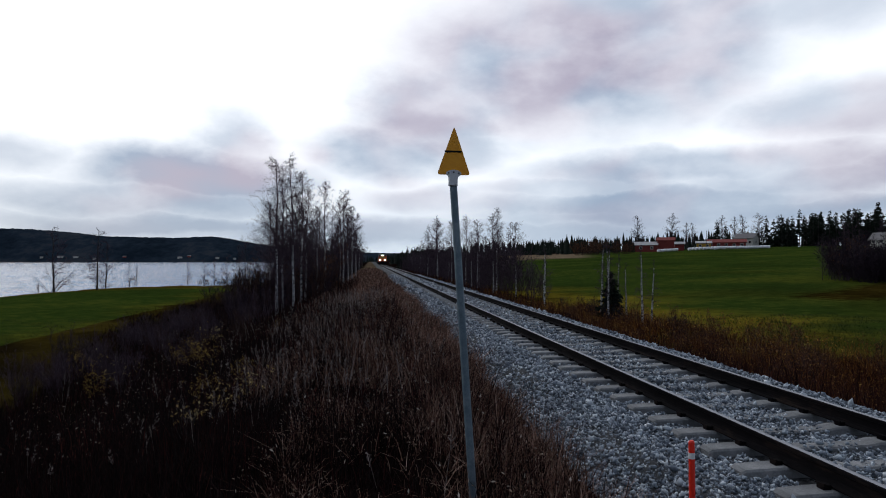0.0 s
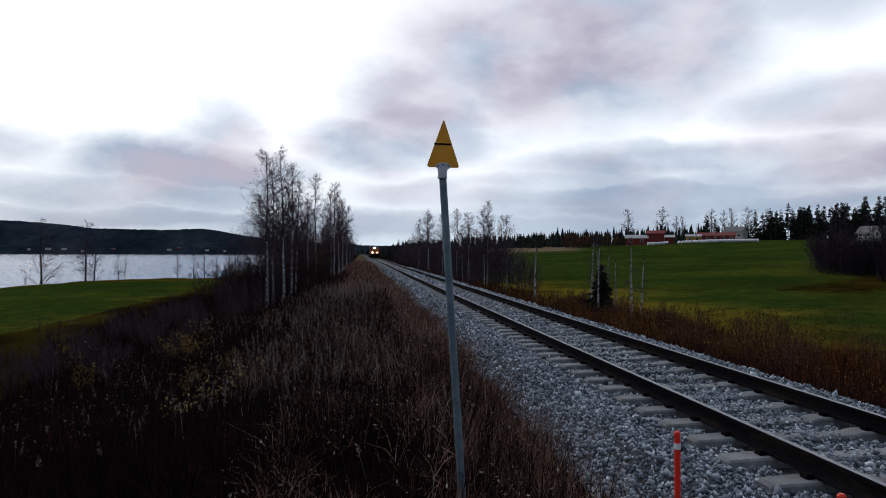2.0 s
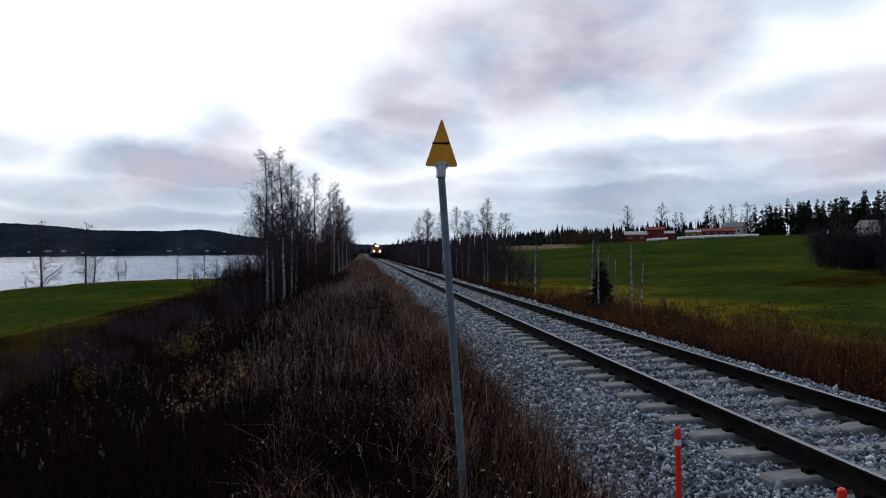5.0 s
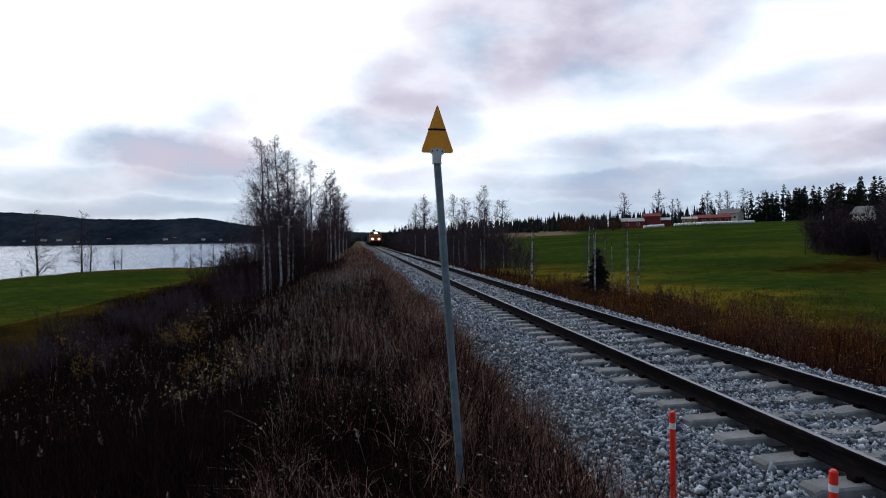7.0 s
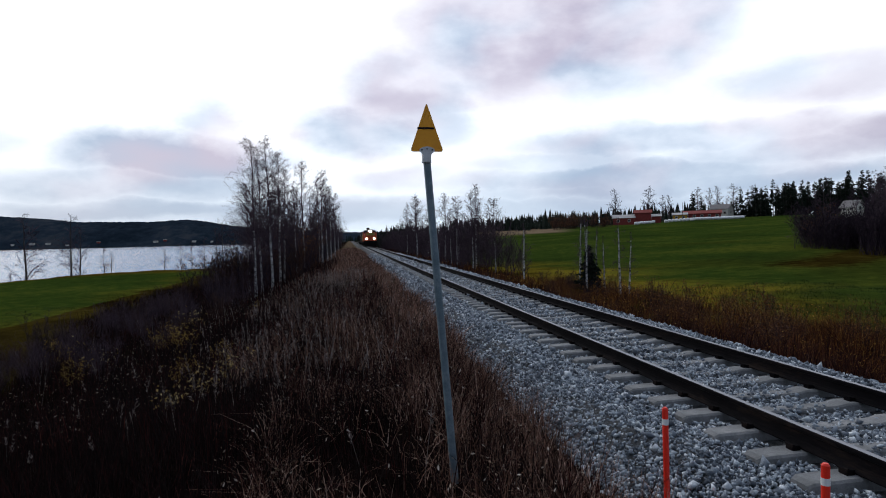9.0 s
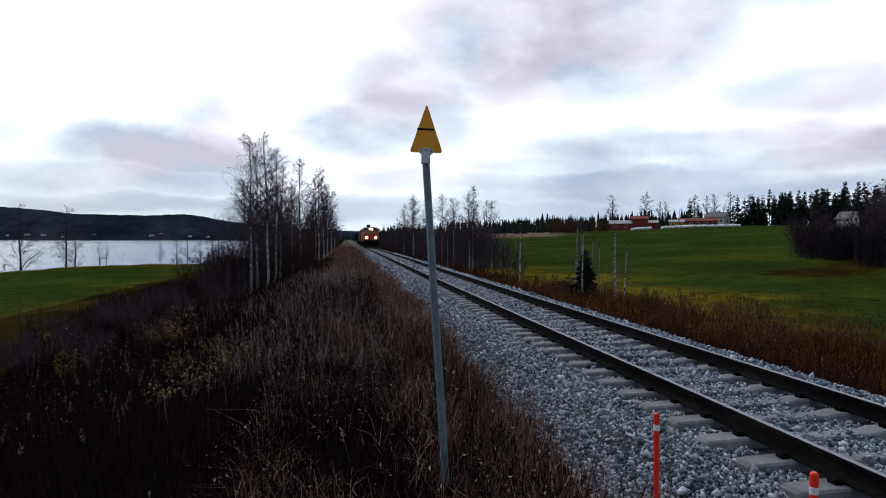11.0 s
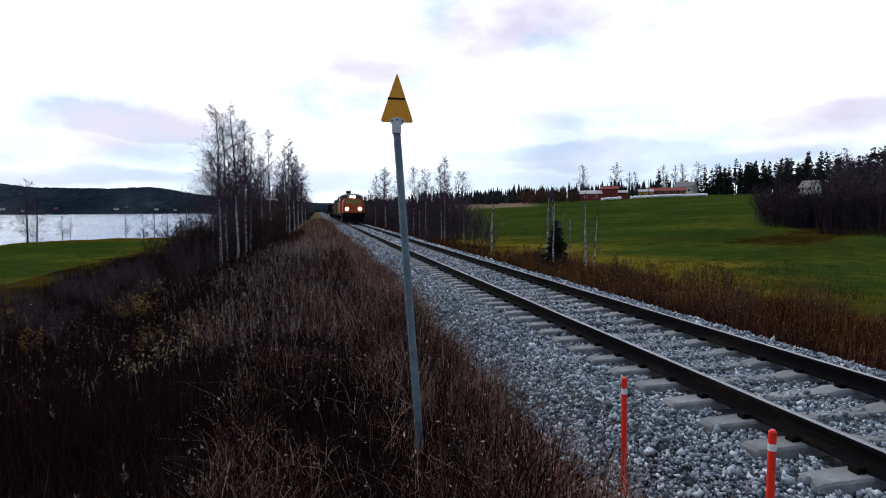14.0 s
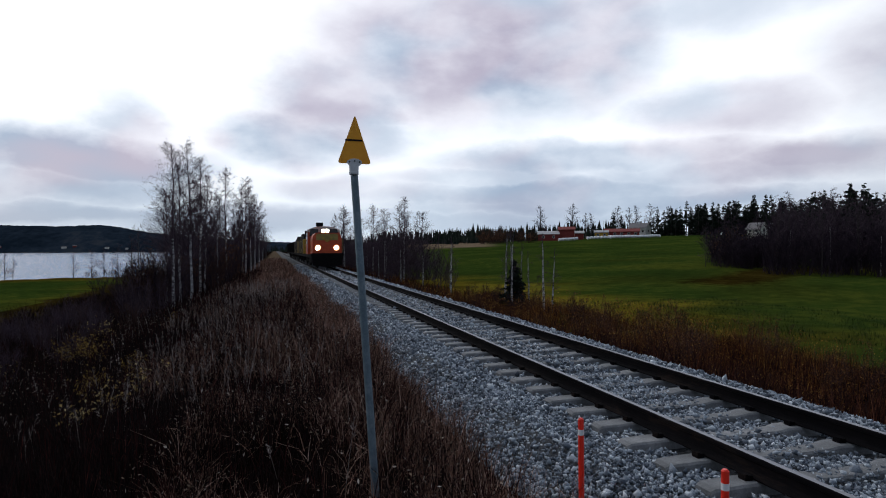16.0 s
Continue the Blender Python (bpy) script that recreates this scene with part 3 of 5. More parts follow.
def bare_tree(name, seed, h, low, spread, nb, ns, nt, label, category, bark="birch_bark", twig="twig", girth=0.012, tw=0.006, bend=0.03, lean=0.0, up=0.85, droop=1.0, hang=0.55):
    rng = random.Random(seed)
    trunk, radii, p = [], [], Vector((0, 0, -0.3))
    off = Vector((0, 0, 0))
    for k in range(10):
        f = k / 9
        off += Vector((rng.uniform(-1, 1), rng.uniform(-1, 1), 0)) * bend * h / 9 * 2
        trunk.append(Vector((off.x + lean * f * h, off.y, f * (h + 0.3) - 0.3)))
        radii.append(h * girth * (1.12 - f) ** 0.9 * (1.25 if k == 0 else 1))
    ob = tagged(new(name), label, category)
    s = Soup()
    s.tube(trunk, radii, 8)
    t = raw("trunk", s.v, s.f, [M[bark], M["twig"]], ob, smooth=True)
    for p in t.data.polygons:
        if bark == "birch_bark" and p.center.z > h * (low + (0.24 if h > 6 else 0.5)):
            p.material_index = 1
    c = bare_crown(rng, trunk, radii, low, spread, nb, ns, nt, tw, up, droop, hang)
    raw("crown", c.v, c.f, M[twig], ob)["label"] = "bare crown of fine hanging twigs" if hang > 0.3 else "bare crown of branching twigs"
    return ob


def shrub(name, seed, h, stems, label, twig="twig", leaf=None, leaves=0, nt=7, tw=0.006, leaf_size=0.03):
    rng = random.Random(seed)
    ob = tagged(new(name), label, "shrub")
    s, lf = Soup(), Soup()
    for k in range(stems):
        az, el = rng.uniform(0, 6.283), rng.uniform(0.85, 1.45)
        start = Vector((rng.gauss(0, 0.12) * h, rng.gauss(0, 0.12) * h, -0.1))
        pts = branch_path(rng, start, az, el, h * rng.uniform(0.65, 1.1), -0.2)
        r = 0.006 * h + 0.004
        s.tube(pts, [r, r * 0.8, r * 0.6, r * 0.4, r * 0.2], 3)
        for i in range(7):
            g = rng.uniform(0.2, 1.0)
            q = min(int(g * 4), 3)
            p = pts[q].lerp(pts[q + 1], g * 4 - q)
            d = ((pts[q + 1] - pts[q]).normalized() + rvec(rng) * 0.7).normalized()
            l2 = h * rng.uniform(0.12, 0.3)
            s.strip([p, p + d * l2 * 0.5, p + (d + Vector((0, 0, 0.15))).normalized() * l2], [tw * 1.6, tw * 1.2, tw * 0.6], rvec(rng))
            for j in range(nt):
                o = p + d * l2 * rng.random()
                td = (d + rvec(rng) * 0.9).normalized()
                l3 = h * rng.uniform(0.05, 0.14)
                s.strip([o, o + td * l3], [tw, tw * 0.4], rvec(rng))
            for j in range(leaves):
                o = p + d * l2 * rng.uniform(0.2, 1.1) + rvec(rng) * 0.04 * h
                a = rvec(rng) * leaf_size * rng.uniform(0.6, 1.3)
                lf.leaf(o, a, a.cross(rvec(rng)).normalized() * leaf_size * 0.5)
    raw("branch_mass", s.v, s.f, M[twig], ob)
    if leaves:
        raw("foliage", lf.v, lf.f, M[leaf], ob)["label"] = "sparse %s leaves" % ("yellow" if leaf == "yellow_leaf" else "brown")
    return ob


def conifer(name, seed, h, label, width=0.2, low=0.04, whorls=13, bits=4):
    rng = random.Random(seed)
    ob = tagged(new(name), label, "tree")
    s = Soup()
    s.tube([Vector((0, 0, -0.3)), Vector((0.01 * h, 0, h * 0.5)), Vector((0, 0, h))], [h * 0.014, h * 0.009, 0.01], 7)
    raw("trunk", s.v, s.f, M["dark_bark"], ob, smooth=True)
    s = Soup()
    for k in range(whorls):
        for b in range(7):
            f = low + (1 - low) * (k + rng.random() * 1.5) / (whorls + 0.5)
            reach = width * h * ((1 - f) ** 0.85 + 0.04)
            az = rng.uniform(0, 6.283)
            L = max(0.15, reach * rng.uniform(0.65, 1.15))
            start = Vector((0, 0, f * h))
            pts = branch_path(rng, start, az, -0.35, L, -0.4, 3)
            for i in range(bits):
                g = rng.random()
                q = min(int(g * 3), 2)
                p = pts[q].lerp(pts[q + 1], g * 3 - q)
                d = ((pts[q + 1] - pts[q]).normalized() + rvec(rng) * 0.55 + Vector((0, 0, -0.35))).normalized()
                l2 = (0.16 + 0.34 * (1 - g)) * L + 0.025 * h
                w = l2 * 0.34
                s.strip([p, p + d * l2 * 0.55, p + d * l2], [w * 0.6, w, w * 0.15], rvec(rng))
    raw("crown", s.v, s.f, M["needle"], ob)["label"] = "dense dark green needles"
    return ob


def stand(ob, x, y, scale=1.0, turn=None, dz=0.0):
    m = Matrix.Translation((x, y, float(ground_z(x, y)) + dz)) @ Matrix.Rotation(random.uniform(0, 6.283) if turn is None else turn, 4, "Z")
    ob.scale = (1, 1, 1)
    c = copy_thing(ob, m)
    c.scale = (scale, scale, scale)
    return c


def drop(obs):
    """Take the patterns away once their copies stand."""
    for ob in obs:
        for o in (*ob.children_recursive, ob):
            bpy.data.objects.remove(o)


def thicket(spots, mat, label):
    """Far shrubs that cannot be told apart, as one mesh: (pattern, x, y, scale) each."""
    vs, fs, base = [], [], 0
    for ob, x, y, k in spots:
        me = ob.children[0].data
        co = np.empty(len(me.vertices) * 3)
        me.vertices.foreach_get("co", co)
        co = co.reshape(-1, 3) * k
        a = rnd.uniform(0, 6.283)
        ca, sa = math.cos(a), math.sin(a)
        vs.append(np.stack([co[:, 0] * ca - co[:, 1] * sa + x, co[:, 0] * sa + co[:, 1] * ca + y, co[:, 2] + float(ground_z(x, y))], -1))
        ix = np.empty(len(me.loops), np.int32)
        me.loops.foreach_get("vertex_index", ix)
        fs.append(ix.reshape(-1, 4) + base)
        base += len(co)
    ob = raw("thicket", np.concatenate(vs).tolist(), np.concatenate(fs).tolist(), M[mat])
    return tagged(ob, label, "thicket", kind="stuff")


def grouped(ob, group, label=""):
    return tagged(ob, label, group=group)


rnd = random.Random(7)
BIRCH = [bare_tree("birch_tree", 11 + i, 10.4, lo, sp, nb, 9, 11, "tall bare silver birch with white bark beside the railway", "tree", girth=0.0088, tw=0.0048, up=1.08, droop=0.55, hang=0.22)
         for i, (lo, sp, nb) in enumerate([(0.20, 3.2, 66), (0.24, 2.8, 62), (0.17, 3.5, 68), (0.28, 2.7, 58)])]
THIN = [bare_tree("birch_tree", 31 + i, 9.0, lo, sp * 1.1, 22, 6, 5, "slender bare birch in the tree belt beside the railway", "tree", bark=bk, girth=0.0075, tw=0.014, up=1.05, droop=0.5, hang=0.15, twig="twig")
        for i, (lo, sp, bk) in enumerate([(0.26, 2.4, "dark_bark"), (0.18, 2.7, "dark_bark"), (0.32, 2.3, "birch_bark")])]
SAPLING = [bare_tree("birch_sapling", 51 + i, 4.6, 0.35, 0.8, 18, 5, 5, "thin young birch with a pale trunk by the ditch", "tree", girth=0.0155, tw=0.004, lean=ln)
           for i, ln in enumerate([0.0, 0.05, -0.04])]
ROUND = [bare_tree("bare_tree", 61 + i, 14.0, 0.22, 5.2, 34, 6, 5, "large bare deciduous tree by the farm", "tree", bark="dark_bark", girth=0.016, tw=0.036, up=1.0, droop=0.5, hang=0.05)
         for i in range(3)]
SHORE = [bare_tree("alder_tree", 71 + i, 10.0, 0.12, 3.6, 30, 6, 5, "bare alder on the lake shore", "tree", bark="dark_bark", girth=0.014, tw=0.016, up=0.9, droop=0.4, hang=0.05)
         for i in range(2)]
SHRUB = [shrub("shrub", 81 + i, 2.6, 15, "dense leafless shrub on the embankment slope", tw=0.0125, twig=tw_, nt=4) for i, tw_ in enumerate(["twig_dark", "twig_red", "twig_dark"])]
FINE = [shrub("shrub", 121 + i, 1.6, 16, "fine-twigged leafless shrub at the meadow edge", nt=7, tw=0.004) for i in range(2)]
HAZE = [shrub("shrub", 141 + i, 2.4, 18, "dense thicket of fine dark leafless twigs beside the meadow", nt=6, tw=0.006, twig=tw_) for i, tw_ in enumerate(["twig", "twig_dark", "twig_red"])]
YELLOW = [shrub("yellow_leaved_shrub", 91 + i, 1.0, 14, "low shrub with a few yellow autumn leaves", "twig_red", "yellow_leaf", 5, 3, 0.0035, 0.026) for i in range(2)]
BROWNS = [shrub("brown_leaved_shrub", 95 + i, 3.2, 16, "shrub with withered brown leaves among bare birches", "twig_red", "brown_leaf", 5, 5, 0.009, 0.06) for i in range(2)]
SPRUCE = [conifer("spruce_tree", 101 + i, 10.0, "dark green spruce with drooping branches", w) for i, w in enumerate([0.22, 0.30])]
PINE = [conifer("pine_tree", 111 + i, 14.0, "tall dark pine at the forest edge", 0.20, 0.32, 13) for i in range(2)]

# front group of birches on the left slope of the embankment
for i, x, y, s in [(0, -5.69, 40, 0.91), (1, -4.95, 42, 0.94), (2, -5.78, 43.5, 0.84), (3, -4.78, 44.5, 0.86), (2, -6.9, 45.5, 0.72), (1, -4.75, 48, 0.80), (3, -4.1, 51, 0.68),
                   (0, -4.16, 60, 0.97), (3, -2.62, 64, 0.90), (1, -3.4, 74, 0.95), (1, -2.3, 68, 0.84), (3, -2.05, 74, 0.80), (0, -1.8, 81, 0.78)]:
    grouped(stand(BIRCH[i], x, y, s), "birches along the railway")
for k in range(105):
    y = 60 + 217 * (k / 105) ** 1.3
    x = rnd.uniform(-8.6 if y < 70 else -12, -2.2)
    grouped(stand(rnd.choice(THIN[:2] * 3 + THIN[2:]), x, y + rnd.uniform(-2, 2), rnd.uniform(0.72, 1.08)), "birches along the railway")
spots = []
for k in range(120):
    y = 26 + 190 * (k / 120) ** 1.4
    x = rnd.uniform(-12 if y < 40 else -13, -6.0 if y < 50 else -3.2)
    near = y < 44
    if y > 62:
        spots.append((rnd.choice(SHRUB), x, y, rnd.uniform(0.55, 1.35)))
        continue
    grouped(stand(rnd.choice(FINE if near else SHRUB), max(x, -10.5) if near else x, y, rnd.uniform(0.5, 0.95) if near else rnd.uniform(0.55, 1.35)), "shrubs below the railway")
for k in range(26):
    grouped(stand(rnd.choice(SHRUB), rnd.uniform(-8.5, -3.4), rnd.uniform(43, 74), rnd.uniform(0.7, 1.25)), "shrubs below the railway")
thicket(spots, "twig_dark", "dark leafless undergrowth among the far birches")
for x, y, s in [(-6.2, 52, 1.2), (-4.4, 57, 1.35), (-4.9, 60, 1.2), (-7.5, 60, 1.3), (-5.6, 72, 1.1)]:
    grouped(stand(BROWNS[0], x, y, s), "brown-leaved shrubs")
for x, y, s in [(-3.05, 12.2, 0.62), (-2.45, 12.8, 0.5), (-4.7, 18.5, 0.95), (-5.6, 20.5, 0.85), (-9.0, 21, 0.9), (-6.9, 17.0, 0.7), (-3.6, 25, 0.6)]:
    grouped(stand(rnd.choice(YELLOW), x, y, s), "yellow-leaved shrubs")
for k in range(14):
    x, y = rnd.uniform(-11.5, -5.5), rnd.uniform(17, 30)
    grouped(stand(rnd.choice(FINE), x, y, rnd.uniform(0.5, 0.95)), "shrubs below the railway")
for k in range(34):
    x, y = rnd.uniform(10.6, 15.8), rnd.uniform(10, 36)
    grouped(stand(rnd.choice(BROWNS), x, y, rnd.uniform(0.22, 0.46)), "brown-leaved shrubs")

# dark thicket between the birches and the meadow, thinning towards the near weeds
for k in range(34):
    y = rnd.uniform(36, 58)
    x = rnd.uniform(-10.6, -5.4)
    grouped(stand(rnd.choice(HAZE), x, y, rnd.uniform(0.8, 1.3) if x > -8 else rnd.uniform(0.4, 0.7)), "shrubs below the railway")
for k in range(34):
    y = rnd.uniform(17, 36)
    x = rnd.uniform(-11.6, -5.2)
    grouped(stand(rnd.choice(HAZE), x, y, rnd.uniform(0.25, 0.5) if y < 25 else rnd.uniform(0.35, 0.6)), "shrubs below the railway")

# trees on the lake shore
for i, x, y, s in [(0, -40.0, 86, 1.02), (1, -36.9, 91, 0.82), (0, -38.2, 97, 0.84), (1, -35.8, 99.5, 0.40), (1, -35.0, 100, 0.33), (0, -28.3, 103, 0.35),
                   (1, -25.9, 103, 0.42), (0, -24.3, 103, 0.42), (1, -22.5, 103.5, 0.5), (0, -20.5, 103, 0.62), (1, -19.0, 100, 0.7), (0, -42.5, 87, 0.35)]:
    grouped(stand(SHORE[i], x, y, s), "trees on the lake shore")
for k in range(5):
    x = rnd.uniform(-30, -19)
    y = float(np.interp(x, SHORE_X, SHORE_Y)) - rnd.uniform(0.5, 3)
    grouped(stand(rnd.choice(SHRUB), x, y, rnd.uniform(0.25, 0.5)), "low shrubs on the shore")

# right of the track
for i, x, y, s in [(1, 10.7, 100, 0.98), (3, 11.7, 90, 0.88), (0, 12.2, 80, 0.86), (3, 12.8, 75, 0.80), (1, 12.6, 64, 0.78), (3, 13.3, 66, 0.86), (2, 14.0, 60, 0.68),
                   (0, 11.2, 106, 0.95), (1, 10.2, 112, 0.9)]:
    grouped(stand(BIRCH[i], x, y, s), "birches along the railway")
for k in range(30):
    y = 62 + 150 * (k / 30) ** 1.3
    grouped(stand(rnd.choice(THIN), rnd.uniform(10.2, 16), y, rnd.uniform(0.55, 0.95)), "birches along the railway")
spots = []
for k in range(95):
    y = rnd.uniform(70, 230)
    spots.append((rnd.choice(SHRUB), rnd.uniform(11, 14 + y * 0.06), y, rnd.uniform(1.1, 2.3)))
for k in range(36):
    y = 56 + 150 * (k / 36) ** 1.3
    spots.append((rnd.choice(SHRUB), rnd.uniform(9.8, 17), y, rnd.uniform(0.6, 1.5)))
thicket(spots, "twig", "brownish bare undergrowth among the birches by the track")
for k in range(24):
    y = rnd.uniform(170, 330)
    grouped(stand(rnd.choice(SPRUCE), rnd.uniform(12, 16 + y * 0.05), y, rnd.uniform(0.45, 1.0)), "spruces beyond the birches")
YOUNG = conifer("spruce_tree", 131, 2.6, "small dense young spruce by the ditch", 0.36, 0.02, 22, 12)
stand(YOUNG, 14.16, 36, 1.1)
for i, x, y, s in [(0, 14.73, 33, 0.98), (1, 15.2, 33, 0.78), (2, 15.1, 36, 0.75), (0, 14.7, 36.3, 0.85), (1, 14.1, 36.6, 1.0), (2, 13.8, 35.5, 0.95), (0, 14.35, 38, 1.05), (2, 14.0, 50, 1.0), (1, 13.2, 47, 0.9)]:
    grouped(stand(SAPLING[i], x, y, s), "young birches by the ditch")
for k in range(12):
    grouped(stand(rnd.choice(SHRUB), rnd.uniform(12.5, 15.5), rnd.uniform(26, 50), rnd.uniform(0.25, 0.5)), "shrubs below the railway")

# near wood at the edge of the field: low thicket first, taller trees behind
spots = []
for k in range(150):
    a, r = rnd.uniform(0.675, 1.06), rnd.uniform(84, 112)
    if a > 0.74:
        r -= 12
    spots.append((rnd.choice(SHRUB), r * math.sin(a), r * math.cos(a), rnd.uniform(0.8, 1.2) if a < 0.695 else rnd.uniform(0.85, 1.2) if a < 0.745 else rnd.uniform(1.0, 2.3)))
for k in range(46):
    a, r = rnd.uniform(0.668, 0.76), rnd.uniform(84, 100)
    spots.append((rnd.choice(SHRUB), r * math.sin(a), r * math.cos(a), rnd.uniform(1.25, 1.5) if 0.70 < a < 0.74 else rnd.uniform(1.4, 2.0)))
thicket(spots, "twig_dark", "dark leafless thicket at the edge of the wood")
for k in range(110):
    a = rnd.uniform(0.735, 1.06)
    r = rnd.uniform(80, 112) if k % 3 else rnd.uniform(74, 82)
    grouped(stand(rnd.choice(THIN[:2] * 5 + THIN[2:]), r * math.sin(a), r * math.cos(a), rnd.uniform(0.75, 1.0)), "birches of the wood")
for k in range(60):
    a, r = rnd.uniform(0.75, 1.06), rnd.uniform(92, 128)
    grouped(stand(rnd.choice(SPRUCE), r * math.sin(a), r * math.cos(a), rnd.uniform(0.8, 1.15)), "spruces of the wood")
for a, r, s in [(0.655, 88, 0.62), (0.672, 90, 0.55), (0.69, 87, 0.9), (0.752, 84, 0.9)]:
    grouped(stand(THIN[1], r * math.sin(a), r * math.cos(a), s), "birches of the wood")
for a, r, s in [(0.682, 92, 1.3), (0.694, 95, 1.4)]:
    grouped(stand(BROWNS[1], r * math.sin(a), r * math.cos(a), s), "brown-leaved shrubs")

# farm trees and the forest behind
for i, px, y, s in [(0, 132, 300, 1.25), (1, 150, 300, 1.3), (2, 160, 305, 0.95), (0, 166, 310, 0.95), (1, 187, 318, 1.2), (2, 194, 318, 1.15), (0, 201, 322, 1.25), (1, 208, 318, 1.3), (2, 137, 305, 0.6), (0, 121, 300, 0.5), (1, 112, 290, 0.5), (2, 225, 325, 1.25), (0, 240, 325, 1.25)]:
    grouped(stand(ROUND[i], px, y, s), "bare trees by the farm")
for x, y, s in [(180.5, 312, 1.5), (183, 315, 1.3), (185.5, 312, 1.25), (203, 312, 1.0), (207, 314, 1.2)]:
    grouped(stand(SPRUCE[0], x, y, s), "spruces by the farm")
for k in range(190):
    x = rnd.uniform(199, 310)
    y = rnd.uniform(262, 312) - (x - 200) * 0.35
    t = rnd.choice(SPRUCE + PINE)
    grouped(stand(t, x, y, rnd.uniform(1.1, 1.75) if t in SPRUCE else rnd.uniform(0.9, 1.3)), "forest behind the farm")
for x, y in [(233, 266), (236, 270), (240, 266), (245, 268)]:
    grouped(stand(PINE[1], x, y, 1.45), "forest behind the farm")
for k in range(12):
    grouped(stand(ROUND[k % 3], rnd.uniform(205, 290), rnd.uniform(220, 260), rnd.uniform(0.5, 0.9)), "bare trees by the farm")
thicket([(rnd.choice(SHRUB), rnd.uniform(196, 290), rnd.uniform(240, 262), rnd.uniform(1.4, 2.6)) for k in range(34)], "twig_dark", "dark undergrowth before the forest by the farm")
for k in range(16):
    grouped(stand(rnd.choice(BROWNS), rnd.uniform(88, 118), rnd.uniform(262, 280), rnd.uniform(1.2, 2.2)), "brown-leaved shrubs")
drop([YOUNG] + HAZE + FINE + BIRCH + THIN + SAPLING + ROUND + SHORE + SHRUB + YELLOW + BROWNS + SPRUCE + PINE)


def far_forest():
    """Distant mixed treeline, too far to tell single trees apart."""
    rng = random.Random(5)
    s = Soup()
    spots = [(rng.uniform(18, 300), rng.uniform(480, 580), 1.0) for _ in range(620)] + [(rng.uniform(100, 420), rng.uniform(335, 400), 0.9) for _ in range(260)] \
        + [(rng.uniform(-60, 60), rng.uniform(900, 1100), 1.0) for _ in range(160)]
    for x, y, k in spots:
        z = float(ground_z(x, y)) - 0.5
        h = rng.uniform(7, 13.5) * k * (0.85 if x < 80 else 1.05)
        for tier in range(4):
            f = tier / 4
            r = h * 0.17 * (1 - f * 0.8) * rng.uniform(0.8, 1.2)
            base = len(s.v)
            n = 7
            for q in range(n):
                a = 6.283 * q / n + rng.random()
                rr = r * rng.uniform(0.6, 1.2)
                s.v.append((x + math.cos(a) * rr, y + math.sin(a) * rr, z + h * (f * 0.8 + 0.03) - rng.random() * 0.06 * h))
            s.v.append((x, y, z + h * (f * 0.8 + 0.36)))
            for q in range(n):
                s.f.append((base + q, base + (q + 1) % n, base + n))
    ob = raw("far_forest", s.v, s.f, M["needle"])
    tagged(ob, "distant dark conifer forest behind the fields", "forest", kind="stuff")


far_forest()


RIDGE_X = [-1400, -920, -853, -787, -719, -624, -513, -443, -400, -343, -271, -120, 8, 200, 520]
RIDGE_H = [92, 84, 80, 74, 66, 63, 62, 66, 63, 52, 41, 30, 22, 20, 16]


def far_hills():
    xs = np.arange(-1400, 520, 6.0)
    ridge = np.interp(xs, RIDGE_X, RIDGE_H)
    nr = 26
    verts, faces = [], []
    rng = np.random.RandomState(3)
    for j in range(nr):
        f = j / (nr - 1)
        y = 1580 + 420 * f + 0 * xs
        prof = math.sin(min(f / 0.55, 1) * math.pi / 2) if f < 0.55 else 1 - (f - 0.55) * 1.2
        bumps = rng.uniform(-1, 1, len(xs)) * 1.4
        z = -3 + (ridge * (1 + 0.1 * (f - 0.3)) + 3) * prof + bumps * min(1, f * 6)
        for x, yy, zz in zip(xs, y, z):
            verts.append((x + rng.uniform(-1.5, 1.5), yy, zz))
    n = len(xs)
    for j in range(nr - 1):
        for i in range(n - 1):
            faces.append((j * n + i, j * n + i + 1, (j + 1) * n + i + 1, (j + 1) * n + i))
    # forest colour raised towards blue: the distance haze is painted in
    m = material("hazy_wooded_hill", [(0, (0.008, 0.014, 0.022)), (0.6, (0.019, 0.029, 0.043)), (1, (0.040, 0.046, 0.056))], 0.008, 0.95, 0.0, fine=0.05, spec=0.0)
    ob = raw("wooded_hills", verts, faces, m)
    tagged(ob, "dark wooded hills, bluish haze in colour, on the far lake shore", "hill", kind="structure")


far_hills()


# ---- farm, bales and far houses ----
M["red_wood"] = material("falu_red_boards", [(0, (0.14, 0.020, 0.018)), (1, (0.27, 0.040, 0.034))], 2, 0.85, 0.2, stretch=(3, 3, 0.4))
M["white_wood"] = material("white_boards", tone((0.62, 0.60, 0.56), 0.8, 1.1), 2, 0.8, 0.2, stretch=(3, 3, 0.4))
M["yellow_wood"] = material("yellow_boards", tone((0.50, 0.28, 0.03), 0.8, 1.15), 2, 0.8, 0.2, stretch=(3, 3, 0.4))
M["roof"] = material("grey_roof", tone((0.16, 0.15, 0.155), 0.7, 1.3), 2, 0.8, 0.2)
M["roof_light"] = material("pale_metal_roof", tone((0.38, 0.37, 0.38), 0.8, 1.2), 2, 0.6, 0.1)
M["bale"] = material("white_bale_wrap", tone((0.88, 0.88, 0.90), 0.95, 1.05), 3, 0.35, 0.2)


